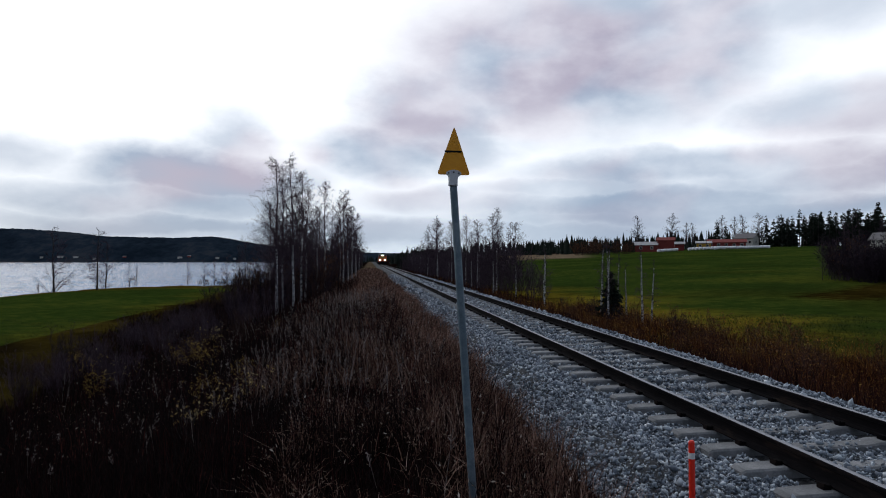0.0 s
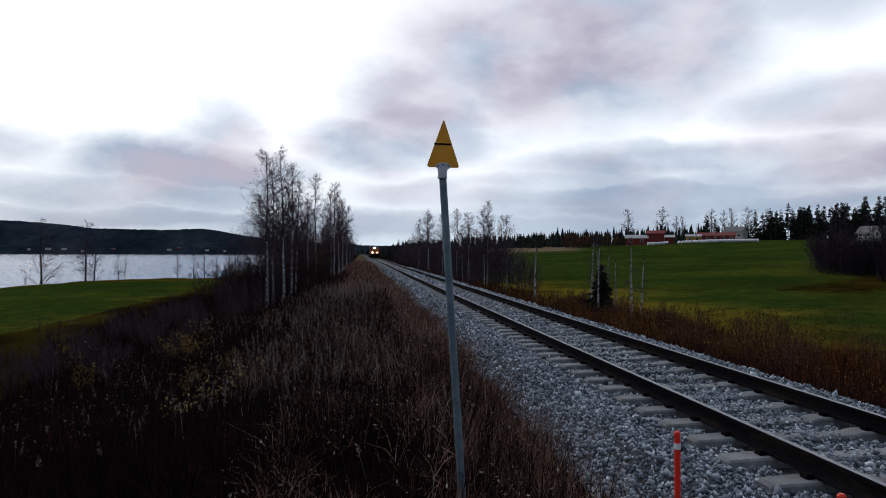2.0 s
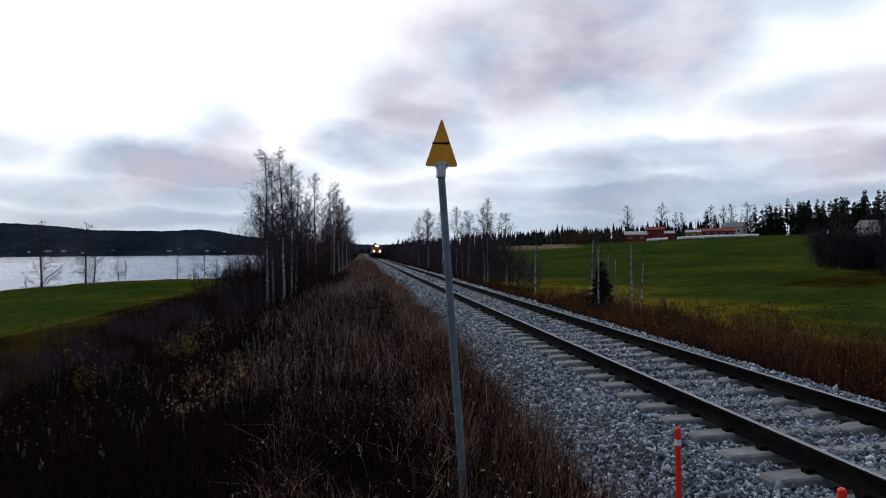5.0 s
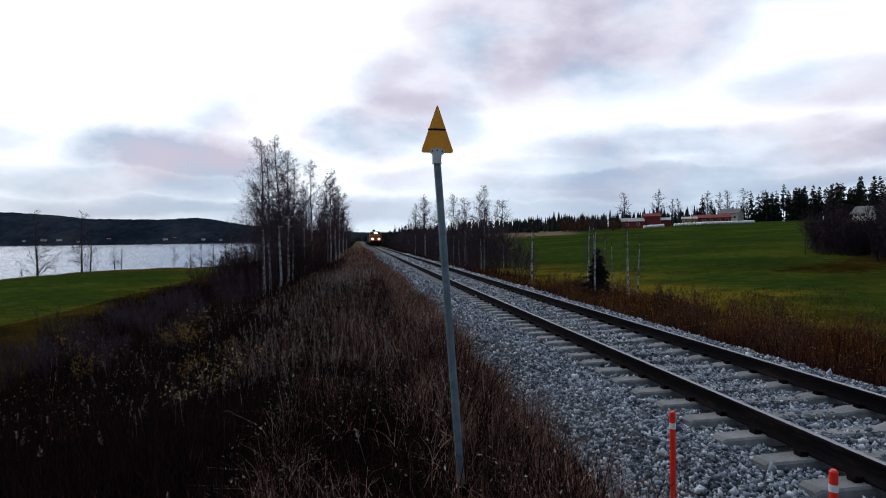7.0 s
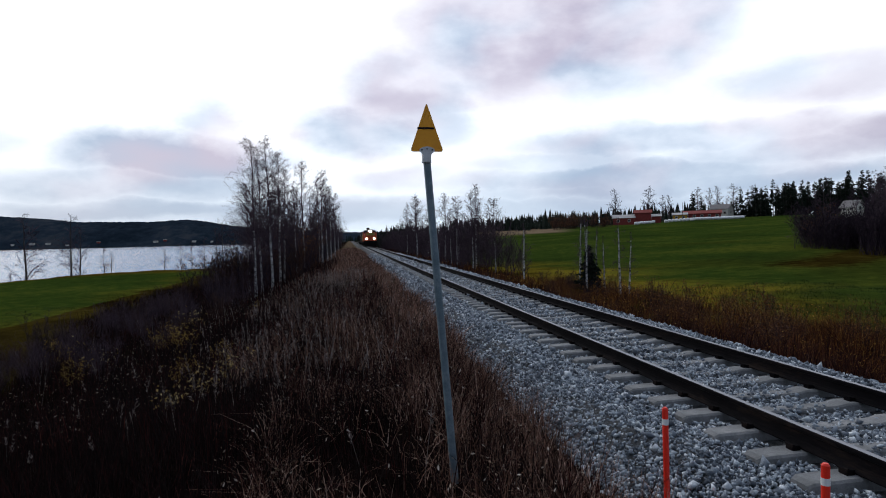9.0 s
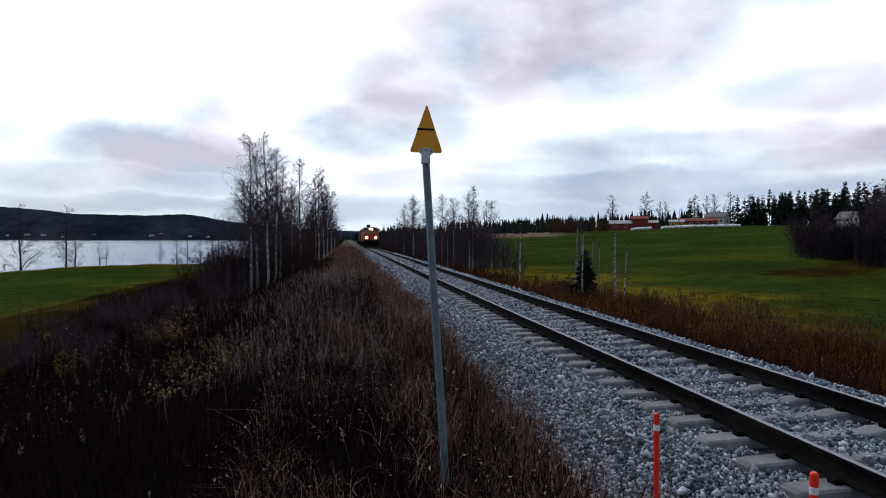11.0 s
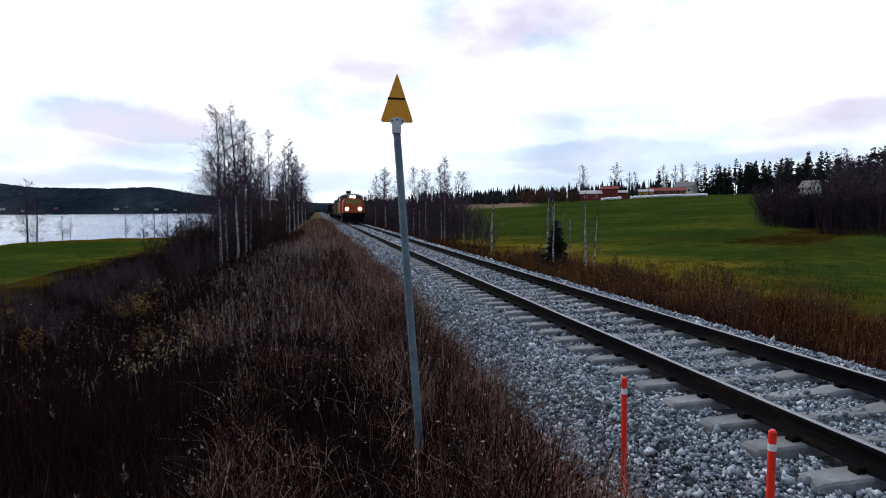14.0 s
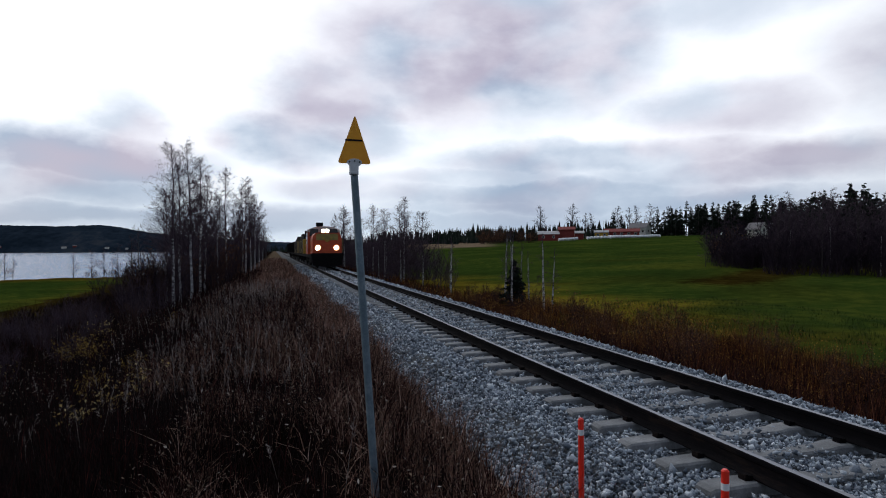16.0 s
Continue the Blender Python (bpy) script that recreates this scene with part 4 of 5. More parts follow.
def house(name, x, y, turn, length, width, eave, pitch, wall, roof, label, windows=0, trim="white_wood", base=-0.6, chimney=False, zoff=0.0):
    """A gabled building; the ridge runs along its own x."""
    h = tagged(new(name), label, "building")
    h.location = (x, y, float(ground_z(x, y)) + zoff)
    h.rotation_euler = (0, 0, radians(turn))
    L, W, R = length / 2, width / 2, eave + pitch
    bm = bmesh.new()
    prof = [(-W, base), (W, base), (W, eave), (0, R), (-W, eave)]
    a = [bm.verts.new((-L, yy, zz)) for yy, zz in prof]
    b = [bm.verts.new((L, yy, zz)) for yy, zz in prof]
    for i in range(5):
        bm.faces.new((a[i], a[(i + 1) % 5], b[(i + 1) % 5], b[i]))
    bm.faces.new(a[::-1])
    bm.faces.new(b)
    part("wall", bm, M[wall], h)
    for s in (-1, 1):
        bm = bmesh.new()
        o, t = 0.5, 0.16
        sl = pitch / W
        pts = [(0, R + 0.02), (s * (W + o), eave - sl * o + 0.02), (s * (W + o), eave - sl * o + 0.02 + t), (0, R + 0.02 + t)]
        va = [bm.verts.new((-L - o, yy, zz)) for yy, zz in pts]
        vb = [bm.verts.new((L + o, yy, zz)) for yy, zz in pts]
        for i in range(4):
            bm.faces.new((va[i], va[(i + 1) % 4], vb[(i + 1) % 4], vb[i]))
        bm.faces.new(va[::-1])
        bm.faces.new(vb)
        part("roof", bm, M[roof], h)
    for i in range(windows):
        wx = -L + length * (i + 0.5) / windows
        bm = bmesh.new()
        box(bm, wx, -W - 0.03, eave * 0.55, 1.3, 0.08, 1.3)
        win = part("window", bm, M[trim], h, "white window frame")
        bm = bmesh.new()
        box(bm, wx, -W - 0.06, eave * 0.55, 1.0, 0.06, 1.0)
        part("pane", bm, M["glass"], win)
    for s in (-1, 1):
        bm = bmesh.new()
        box(bm, s * (L + 0.03), 0, eave * 0.6, 0.08, 1.2, 1.4)
        win = part("window", bm, M[trim], h, "white window frame")
        bm = bmesh.new()
        box(bm, s * (L + 0.06), 0, eave * 0.6, 0.06, 0.9, 1.1)
        part("pane", bm, M["glass"], win)
    if chimney:
        bm = bmesh.new()
        box(bm, 0.5, 0.3, R + 0.4, 0.7, 0.7, 1.4, 0.03)
        part("chimney", bm, M["roof"], h)
    return h


house("barn", 171.5, 288, -32, 17, 7, 2.8, 1.4, "red_wood", "red_wood", "long low red wooden barn with a red roof", 5)
house("farmhouse", 189.5, 300, -52, 9, 8.0, 4.6, 2.3, "white_wood", "roof", "white wooden farmhouse with a grey gable roof", 3, chimney=True)
house("shed", 140.3, 287, -28, 7.5, 6, 5.2, 1.3, "red_wood", "red_wood", "tall red wooden farm building beside the barn")
house("shed", 132.0, 290, -28, 10, 6, 3.2, 1.4, "red_wood", "roof_light", "red farm shed with a pale metal roof", 2)
house("shed", 148.6, 294, -28, 8, 5, 3.4, 1.0, "red_wood", "roof_light", "red farm shed with a pale metal roof")
house("shed", 161.5, 291, -28, 6.5, 5, 3.0, 0.9, "yellow_wood", "roof_light", "small yellow wooden farm building", 2)
house("cottage", 150.0, 170, -78, 4.6, 3.8, 1.3, 1.8, "white_wood", "roof", "white cottage with a steep grey roof behind the thicket", 2, zoff=1.9, base=-4.2)
for x, f, n, tn, L in [(-775, 0.10, "white_wood", 10, 14), (-735, 0.12, "white_wood", -5, 30), (-700, 0.12, "white_wood", 0, 26), (-655, 0.08, "white_wood", 10, 16),
                       (-460, 0.11, "white_wood", 5, 26), (-372, 0.11, "white_wood", -8, 20), (-440, 0.14, "red_wood", 0, 18), (-330, 0.10, "white_wood", 0, 14), (-590, 0.13, "red_wood", 0, 18)]:
    hh = house("far_house", x, 1580 + 420 * f * 0.5, tn, L * 0.4, 5, 1.3, 1.1, n, "roof", "pale house on the far lake shore", 0, base=-6)
    hh.location.z = -3 + (float(np.interp(x, RIDGE_X, RIDGE_H)) + 3) * math.sin(f * 0.5 / 0.55 * math.pi / 2) + 1.0


def bale_mesh():
    bm = bmesh.new()
    out = [(0.68 * math.cos(a), 0.66 * math.sin(a)) for a in np.linspace(0, 2 * math.pi, 17)[:-1]]
    prism(bm, out, -0.6, 0.6)
    bmesh.ops.bevel(bm, geom=[e for e in bm.edges if abs(e.verts[0].co.y - e.verts[1].co.y) < 0.01], offset=0.1, segments=2, affect="EDGES")
    return bm


first_bale = part("silage_bale", bale_mesh(), M["bale"])
tagged(first_bale, "white plastic-wrapped silage bale in a row by the farm", "bale", "row of silage bales")
done = False
for (xa, ya), (xb, yb), n in [((128.5, 270), (136.5, 269), 7), ((141.5, 267), (149.5, 259.5), 8), ((149.8, 263), (158, 262.5), 7), ((158.6, 262.5), (168, 262.5), 8), ((168.4, 262.5), (176, 262.5), 7)]:
    for k in range(n):
        x, y = xa + (xb - xa) * k / (n - 1), ya + (yb - ya) * k / (n - 1) + random.uniform(-0.1, 0.1)
        m = Matrix.Translation((x, y, float(ground_z(x, y)) + 0.75)) @ Matrix.Rotation(radians(90 + random.uniform(-4, 4)), 4, "Z")
        if not done:
            first_bale.matrix_basis, done = m, True
        else:
            copy_thing(first_bale, m)
bm = bmesh.new()
cyl(bm, (0, 0, -0.5), (0, 0, 9), 0.13, 0.09, 8)
pole = part("pole", bm, M["dark_bark"])
pole.name = "utility_pole"
pole.location = (158.0, 282, float(ground_z(158, 282)))
tagged(pole, "weathered wooden utility pole by the barn", "pole")


# ---- grass, weeds and loose ballast stones ----
M["dry_grass"] = material("dry_grass", [(0, (0.005, 0.003, 0.003)), (0.36, (0.050, 0.025, 0.018)), (0.68, (0.27, 0.140, 0.100)), (1, (0.80, 0.60, 0.50))], 0.8, 0.9, 0.0, island=0.65, spec=0.15)
# near-black stops put the deep shade among the stalks into the weed colour
M["red_weed"] = material("shaded_reddish_weeds", [(0, (0.0016, 0.0008, 0.0012)), (0.6, (0.009, 0.0021, 0.0024)), (0.88, (0.045, 0.009, 0.008)), (1, (0.22, 0.062, 0.045))], 0.8, 0.9, 0.0, island=0.65, spec=0.15)
M["seed_head"] = material("seed_heads", [(0, (0.05, 0.04, 0.04)), (0.6, (0.22, 0.18, 0.17)), (1, (0.62, 0.53, 0.50))], 2.0, 0.95, 0.0, island=0.7, spec=0.1)
M["ochre_weed"] = material("ochre_weeds", [(0, (0.014, 0.005, 0.003)), (0.45, (0.11, 0.038, 0.010)), (0.75, (0.32, 0.125, 0.026)), (1, (0.74, 0.42, 0.10))], 0.8, 0.9, 0.0, island=0.65, spec=0.15)


def blades(name, mat, x, y, h, w, lean, seed, label, category, segs=2):
    """Bent tapering blades, one strip each."""
    r = np.random.RandomState(seed)
    n = len(x)
    z = ground_z(x, y) - 0.03
    az, sd = r.uniform(0, 6.283, n), r.uniform(0, 6.283, n)
    bend = np.abs(r.normal(0, lean, n)) + 0.05
    levels = []
    for k in range(segs + 1):
        f = k / segs
        px = x + np.cos(az) * bend * h * f ** 1.7
        py = y + np.sin(az) * bend * h * f ** 1.7
        pz = z + h * f * (1 - 0.25 * np.clip(bend, 0, 1.5) * f)
        ww = w * (1 - 0.8 * f)
        dx, dy = np.cos(sd) * ww, np.sin(sd) * ww
        levels += [np.stack([px - dx, py - dy, pz], -1), np.stack([px + dx, py + dy, pz], -1)]
    k = 2 * (segs + 1)
    verts = np.stack(levels, 1).reshape(-1, 3)
    base = np.arange(n)[:, None] * k
    faces = np.concatenate([base + np.array([[2 * q, 2 * q + 1, 2 * q + 3, 2 * q + 2]]) for q in range(segs)], 1).reshape(-1, 4)
    me = bpy.data.meshes.new(name)
    me.vertices.add(len(verts))
    me.vertices.foreach_set("co", verts.ravel())
    me.loops.add(faces.size)
    me.loops.foreach_set("vertex_index", faces.ravel())
    me.polygons.add(len(faces))
    me.polygons.foreach_set("loop_start", np.arange(0, faces.size, 4))
    me.update(calc_edges=True)
    me.materials.append(mat)
    return tagged(new(name, me), label, category, kind="stuff")


def scatter(seed, n, x0, x1, y0, y1, clump=0.6, keep=None):
    """Uneven scatter, thicker in clumps."""
    r = np.random.RandomState(seed)
    x, y = r.uniform(x0, x1, n * 2), r.uniform(y0, y1, n * 2)
    d = 0.5 + 0.5 * np.sin(x * 2.3 + 1.7 * np.sin(y * 1.1)) * np.sin(y * 1.9 + 1.3 * np.sin(x * 0.9))
    ok = r.uniform(0, 1, n * 2) < (1 - clump) + clump * d
    if keep is not None:
        ok &= keep(x, y)
    return x[ok][:n], y[ok][:n], r


def left_bank(x, y):
    edge = np.interp(y, [0, 14, 30, 60, 150], [2.05, 2.15, 2.35, 2.6, 2.7]) + 0.18 * np.sin(y * 2.1) + 0.1 * np.sin(y * 5.3)
    field = np.interp(y, [0, 18, 24, 30, 40, 77, 110], [-8.0, -8.8, -11.0, -12.8, -14.5, -17.0, -17.5])
    return (x < edge) & (x > field) & ((np.abs(x) > 0.35) | (y > 1.2))


def grow(name, mat, seed, zones, hs, w, lean, label, category, keep=left_bank):
    xs, ys, hh, ww = [], [], [], []
    for k, (n, x0, x1, y0, y1, hk, wk) in enumerate(zones):
        x, y, r = scatter(seed + k, n, x0, x1, y0, y1, 0.85, keep)
        xs.append(x), ys.append(y)
        big = 0.5 + 0.5 * np.sin(x * 1.3 + 2 * np.sin(y * 0.45)) * np.sin(y * 0.9 + 1.5 * np.sin(x * 0.7))
        hh.append(r.uniform(*hs, len(x)) * hk * (0.45 + 0.75 * big))
        ww.append(r.uniform(0.6, 1.4, len(x)) * w * wk)
    return blades(name, mat, np.concatenate(xs), np.concatenate(ys), np.concatenate(hh), np.concatenate(ww), lean, seed, label, category)


def patchy_bank(x, y):
    gap = np.sin(x * 1.9 + 1.8 * np.sin(y * 0.8)) * np.sin(y * 1.3 + 1.6 * np.sin(x * 1.1)) + 0.4 * np.sin(x * 5.1 + y * 3.3)
    dice = np.abs(np.sin(x * 127.1 + y * 311.7) * 43758.5) % 1.0
    return left_bank(x, y) & ((gap > -0.8 + 1.1 * dice) | (x > 0.6) | (y > 26))


grow("dry_grass", M["dry_grass"], 200, [(10000, -0.9, 2.4, 3.2, 10, 1, 1.1), (30000, -2.0, 2.6, 10, 22, 1, 2.1), (22000, -3.5, 2.7, 22, 50, 1, 4.0), (14000, -3, 2.8, 50, 140, 1, 6.5)],
     (0.16, 0.6), 0.0034, 0.75, "matted dry brown grass on the railway bank", "grass", patchy_bank)
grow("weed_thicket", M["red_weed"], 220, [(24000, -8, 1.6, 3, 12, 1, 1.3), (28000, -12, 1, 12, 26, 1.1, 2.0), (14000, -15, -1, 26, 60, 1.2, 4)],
     (0.2, 0.85), 0.0036, 0.42, "reddish-brown withered weeds on the bank, coloured dark for shade", "weeds")
grow("bank_edge_grass", M["dry_grass"], 240, [(2500, 0.9, 2.5, 4, 14, 1, 1), (7000, 0.8, 2.7, 14, 40, 1, 2)],
     (0.2, 0.62), 0.0035, 0.55, "brown bent grass along the ballast edge", "grass")


def seed_stalks():
    r = random.Random(9)
    s = Soup()
    spots = [(r.gauss(-0.9, 0.9), r.uniform(8, 30)) for _ in range(800)] + [(r.uniform(-8, 0.8), r.uniform(3.8, 13)) for _ in range(45)] + [(r.uniform(-9, 1.5), r.uniform(12, 34)) for _ in range(170)]
    for x, y in spots:
        if not bool(left_bank(np.array(x), np.array(y))):
            continue
        z = float(ground_z(x, y)) - 0.03
        h = r.uniform(0.35, 0.85) * (0.8 if y < 7 else 1)
        d = Vector((r.gauss(0, 0.16), r.gauss(0, 0.16), 1)).normalized()
        p = Vector((x, y, z))
        k = 1 + y * 0.03
        s.strip([p, p + d * h * 0.5, p + d * h], [0.0025 * k, 0.002 * k, 0.0015 * k], rvec(r))
        for i in range(17):
            f = r.random()
            o = p + d * h * (1 - 0.32 * f) + rvec(r) * 0.012
            td = (d + rvec(r) * 0.8).normalized()
            l = r.uniform(0.02, 0.06) * (0.6 + 0.6 * f)
            s.strip([o, o + td * l * 0.6, o + td * l], [0.002 * k, 0.004 * k, 0.001], rvec(r))
    ob = raw("seed_stalks", s.v, s.f, M["seed_head"])
    tagged(ob, "pale grey seed heads of withered tall weeds", "weeds", kind="stuff")


seed_stalks()


def withered_leaves():
    """Curled pale and brown leaves caught among the stalks."""
    r = random.Random(19)
    s = Soup()
    for k in range(30000):
        y = 3.4 + 26 * r.random() ** 1.2
        x = r.uniform(-7.5, 1.9) if y > 9 else r.uniform(-1.0, 2.0)
        if y < 9 and r.random() < 0.6:
            continue
        if not bool(left_bank(np.array(x), np.array(y))) or math.sin(x * 2.1 + 2 * math.sin(y)) * math.sin(y * 1.6 + x) < r.uniform(-0.9, 0.6) or (x < -1.5 and r.random() < 0.6):
            continue
        p = Vector((x, y, float(ground_z(x, y)) + r.uniform(0.08, 0.6)))
        a = rvec(r) * r.uniform(0.006, 0.019) * (1 + y * 0.04)
        s.leaf(p, a, a.cross(rvec(r)) * 0.4)
    ob = raw("withered_leaves", s.v, s.f, M["leaf_litter"])
    tagged(ob, "small curled withered leaves among the weeds", "leaves", kind="stuff")


M["leaf_litter"] = material("leaf_litter", [(0, (0.05, 0.028, 0.018)), (0.6, (0.20, 0.14, 0.10)), (1, (0.66, 0.58, 0.52))], 2.0, 0.9, 0.0, island=0.85, spec=0.15)
withered_leaves()


def ditch_leaves():
    """Orange-brown leaves still hanging on the ditch weeds."""
    r = random.Random(29)
    s = Soup()
    for k in range(16000):
        y = 7 + 34 * r.random() ** 1.2
        x = r.uniform(8.6, 16.5)
        if math.sin(x * 1.7 + 2 * math.sin(y * 0.6)) * math.sin(y * 1.1 + x) < r.uniform(-0.8, 0.7):
            continue
        p = Vector((x, y, float(ground_z(x, y)) + r.uniform(0.25, 0.95)))
        a = rvec(r) * r.uniform(0.008, 0.02) * (1 + y * 0.03)
        s.leaf(p, a, a.cross(rvec(r)) * 0.55)
    ob = raw("ditch_leaves", s.v, s.f, M["ditch_leaf"])
    tagged(ob, "orange-brown leaves on the withered ditch weeds", "leaves", kind="stuff")


M["ditch_leaf"] = material("ditch_leaf", [(0, (0.06, 0.02, 0.008)), (0.6, (0.30, 0.115, 0.022)), (1, (0.72, 0.42, 0.10))], 2.0, 0.9, 0.0, island=0.85, spec=0.15)
ditch_leaves()


def leafy_sapling(x, y, h, wide, leaves, label, seed):
    """Thin upright shoots with the last yellow leaves on them."""
    r = random.Random(seed)
    root = new("sapling")
    root.location = (x, y, float(ground_z(x, y)) - 0.03)
    twigs, foliage, tips = Soup(), Soup(), []
    for _ in range(14):
        a = r.uniform(0, 6.283)
        foot = Vector((math.cos(a), math.sin(a), 0)) * wide * 0.7 * r.random()
        top = foot * 1.35 + Vector((r.gauss(0, 0.08), r.gauss(0, 0.08), h * r.uniform(0.6, 1)))
        twigs.strip([foot, (foot + top) * 0.5 + rvec(r) * 0.03, top], [0.005, 0.004, 0.002], rvec(r))
        for _ in range(4):
            s0 = foot.lerp(top, r.uniform(0.4, 0.95))
            s1 = s0 + Vector((r.gauss(0, 0.12), r.gauss(0, 0.12), r.uniform(0.02, 0.16)))
            twigs.strip([s0, (s0 + s1) * 0.5, s1], [0.003, 0.002, 0.001], rvec(r))
            tips.append((s0, s1))
    for _ in range(leaves):
        s0, s1 = r.choice(tips)
        a = rvec(r) * r.uniform(0.012, 0.026) * (1 + y * 0.012)
        foliage.leaf(s0.lerp(s1, r.random()) + rvec(r) * 0.03, a, a.cross(rvec(r)) * 0.7)
    for name, s, m in [("branch_mass", twigs, "dark_bark"), ("foliage", foliage, "yellow_leaf")]:
        ob = raw(name, s.v, s.f, M[m])
        ob.parent = root
    tagged(root, label, "shrub")


M["yellow_leaf"] = material("yellow_leaf", [(0, (0.16, 0.08, 0.02)), (0.5, (0.52, 0.34, 0.10)), (1, (0.88, 0.74, 0.40))], 2.0, 0.85, 0.0, island=0.85, spec=0.2)
leafy_sapling(-2.14, 9.5, 0.62, 0.30, 120, "low sapling with the last yellow leaves among weeds", 41)
leafy_sapling(-1.85, 10.1, 0.70, 0.28, 90, "low sapling with the last yellow leaves among weeds", 42)
leafy_sapling(-2.5, 9.1, 0.55, 0.25, 70, "low sapling with a few yellow leaves among weeds", 43)
leafy_sapling(-6.1, 26.4, 1.2, 0.8, 150, "tall sapling with yellow-brown leaves below the birches", 44)
leafy_sapling(-7.0, 19.1, 0.9, 0.5, 60, "thin sapling with sparse pale leaves in the weeds", 45)
leafy_sapling(-8.2, 21.2, 0.9, 0.5, 50, "thin sapling with sparse pale leaves in the weeds", 46)


def right_ditch(x, y):
    return x > 7.0 + 0.15 * np.sin(y * 1.7)


M["ditch_weed"] = material("ditch_weeds", [(0, (0.004, 0.0015, 0.0015)), (0.5, (0.026, 0.008, 0.006)), (0.85, (0.105, 0.032, 0.016)), (1, (0.36, 0.15, 0.07))], 0.8, 0.9, 0.0, island=0.6, spec=0.15)
grow("ditch_weeds", M["ditch_weed"], 260, [(17000, 7.1, 15.5, 4, 18, 0.9, 1.7), (15000, 7.2, 16, 18, 45, 0.72, 3), (8000, 7.3, 14, 45, 130, 1, 6)],
     (0.35, 0.95), 0.004, 0.25, "dense reddish-brown weeds in the ditch", "weeds", right_ditch)
def reed_clumps(x, y):
    return right_ditch(x, y) & (np.sin(x * 1.1 + 2.2 * np.sin(y * 0.37)) * np.sin(y * 0.8 + x * 0.6) > -0.25)


grow("ditch_reeds", M["ochre_weed"], 280, [(6000, 10.6, 17.0, 6, 22, 0.95, 1.5), (7000, 10.0, 17, 22, 45, 0.75, 2.4), (3000, 8.5, 14, 45, 120, 1, 5)],
     (0.4, 1.1), 0.004, 0.22, "ochre grass and withered stalks beside the ditch", "weeds", reed_clumps)
M["field_grass"] = material("field_grass", [(0, (0.014, 0.025, 0.005)), (0.6, (0.030, 0.052, 0.009)), (1, (0.060, 0.078, 0.013))], 0.5, 0.9, 0.0, island=0.5, spec=0.15)
grow("field_grass", M["field_grass"], 300, [(15000, 14.5, 30, 14, 38, 1, 3)], (0.08, 0.22), 0.004, 0.6, "short green grass of the field", "grass",
     lambda x, y: x > 15.2 + 1.5 * np.sin(y * 0.31))
grow("meadow_grass", M["field_grass"], 320, [(14000, -24, -8.5, 14, 45, 1, 3)], (0.05, 0.14), 0.004, 0.6, "short green grass of the lakeside meadow", "grass",
     lambda x, y: (x < np.interp(y, [0, 18, 24, 30, 40, 77, 110], [-8.0, -8.8, -11.0, -12.8, -14.5, -17.0, -17.5])) & (shore(x, y) < -5))


def ballast_stones():
    """Loose crushed stone lying over the bed, shoulders and slopes."""
    r = np.random.RandomState(12)
    octa = np.array([(1, 0, 0), (-1, 0, 0), (0, 1, 0), (0, -1, 0), (0, 0, 1), (0, 0, -1)], float)
    octa_f = np.array([(0, 2, 4), (2, 1, 4), (1, 3, 4), (3, 0, 4), (2, 0, 5), (1, 2, 5), (3, 1, 5), (0, 3, 5)])
    px, pz = [b[0] for b in BED], [b[1] for b in BED]
    for n, y0, y1, size, shape, tri in [(66000, 2.4, 9, 0.0185, octa, octa_f), (40000, 9, 18, 0.0225, octa, octa_f), (22000, 18, 36, 0.032, octa, octa_f), (12000, 36, 85, 0.05, octa, octa_f)]:
        x, y = r.uniform(-2.85, 2.75, n), r.uniform(y0, y1, n)
        s = size * np.exp(r.normal(0, 0.32, n))
        z = np.interp(x, px, pz) + s * r.uniform(-0.4, 1.15, n)
        # keep the sleeper tops and the rail feet clear
        on_sleeper = (np.abs(((y + 3.0) / 0.61 + 0.5) % 1 - 0.5) * 0.61 < 0.135) & (np.abs(x) < 1.30) & (np.abs(x) > 0.0)
        near_rail = np.abs(np.abs(x) - 0.797) < 0.10
        bury = on_sleeper & (np.abs(x) < 0.5) & (r.uniform(0, 1, n) < 0.75 + 0.3 * np.sin(y * 0.9))
        ok = (~on_sleeper | bury) & ~near_rail
        z = z + 0.035 * bury
        x, y, z, s = x[ok], y[ok], z[ok], s[ok]
        m = len(x)
        v = shape[None] * (1 + r.uniform(-0.42, 0.38, (m, len(shape), 3))) * r.uniform(0.5, 1.3, (m, 1, 3)) * s[:, None, None]
        q = r.normal(size=(m, 4))
        q /= np.linalg.norm(q, axis=1)[:, None]
        w_, a, b, c = q.T
        rot = np.stack([1 - 2 * (b * b + c * c), 2 * (a * b - c * w_), 2 * (a * c + b * w_), 2 * (a * b + c * w_), 1 - 2 * (a * a + c * c), 2 * (b * c - a * w_), 2 * (a * c - b * w_), 2 * (b * c + a * w_), 1 - 2 * (a * a + b * b)], -1).reshape(m, 3, 3)
        v = np.einsum("nij,nkj->nki", rot, v) + np.stack([x + TRACK_X, y, z], -1)[:, None]
        f = (np.arange(m)[:, None, None] * len(shape) + tri[None]).reshape(-1, 3)
        me = bpy.data.meshes.new("ballast_stones")
        v = v.reshape(-1, 3)
        me.vertices.add(len(v))
        me.vertices.foreach_set("co", v.ravel())
        me.loops.add(f.size)
        me.loops.foreach_set("vertex_index", f.ravel())
        me.polygons.add(len(f))
        me.polygons.foreach_set("loop_start", np.arange(0, f.size, 3))
        me.update(calc_edges=True)
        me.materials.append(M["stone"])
        tagged(new("ballast_stones", me), "loose grey crushed ballast stones", "gravel", kind="stuff")


ballast_stones()


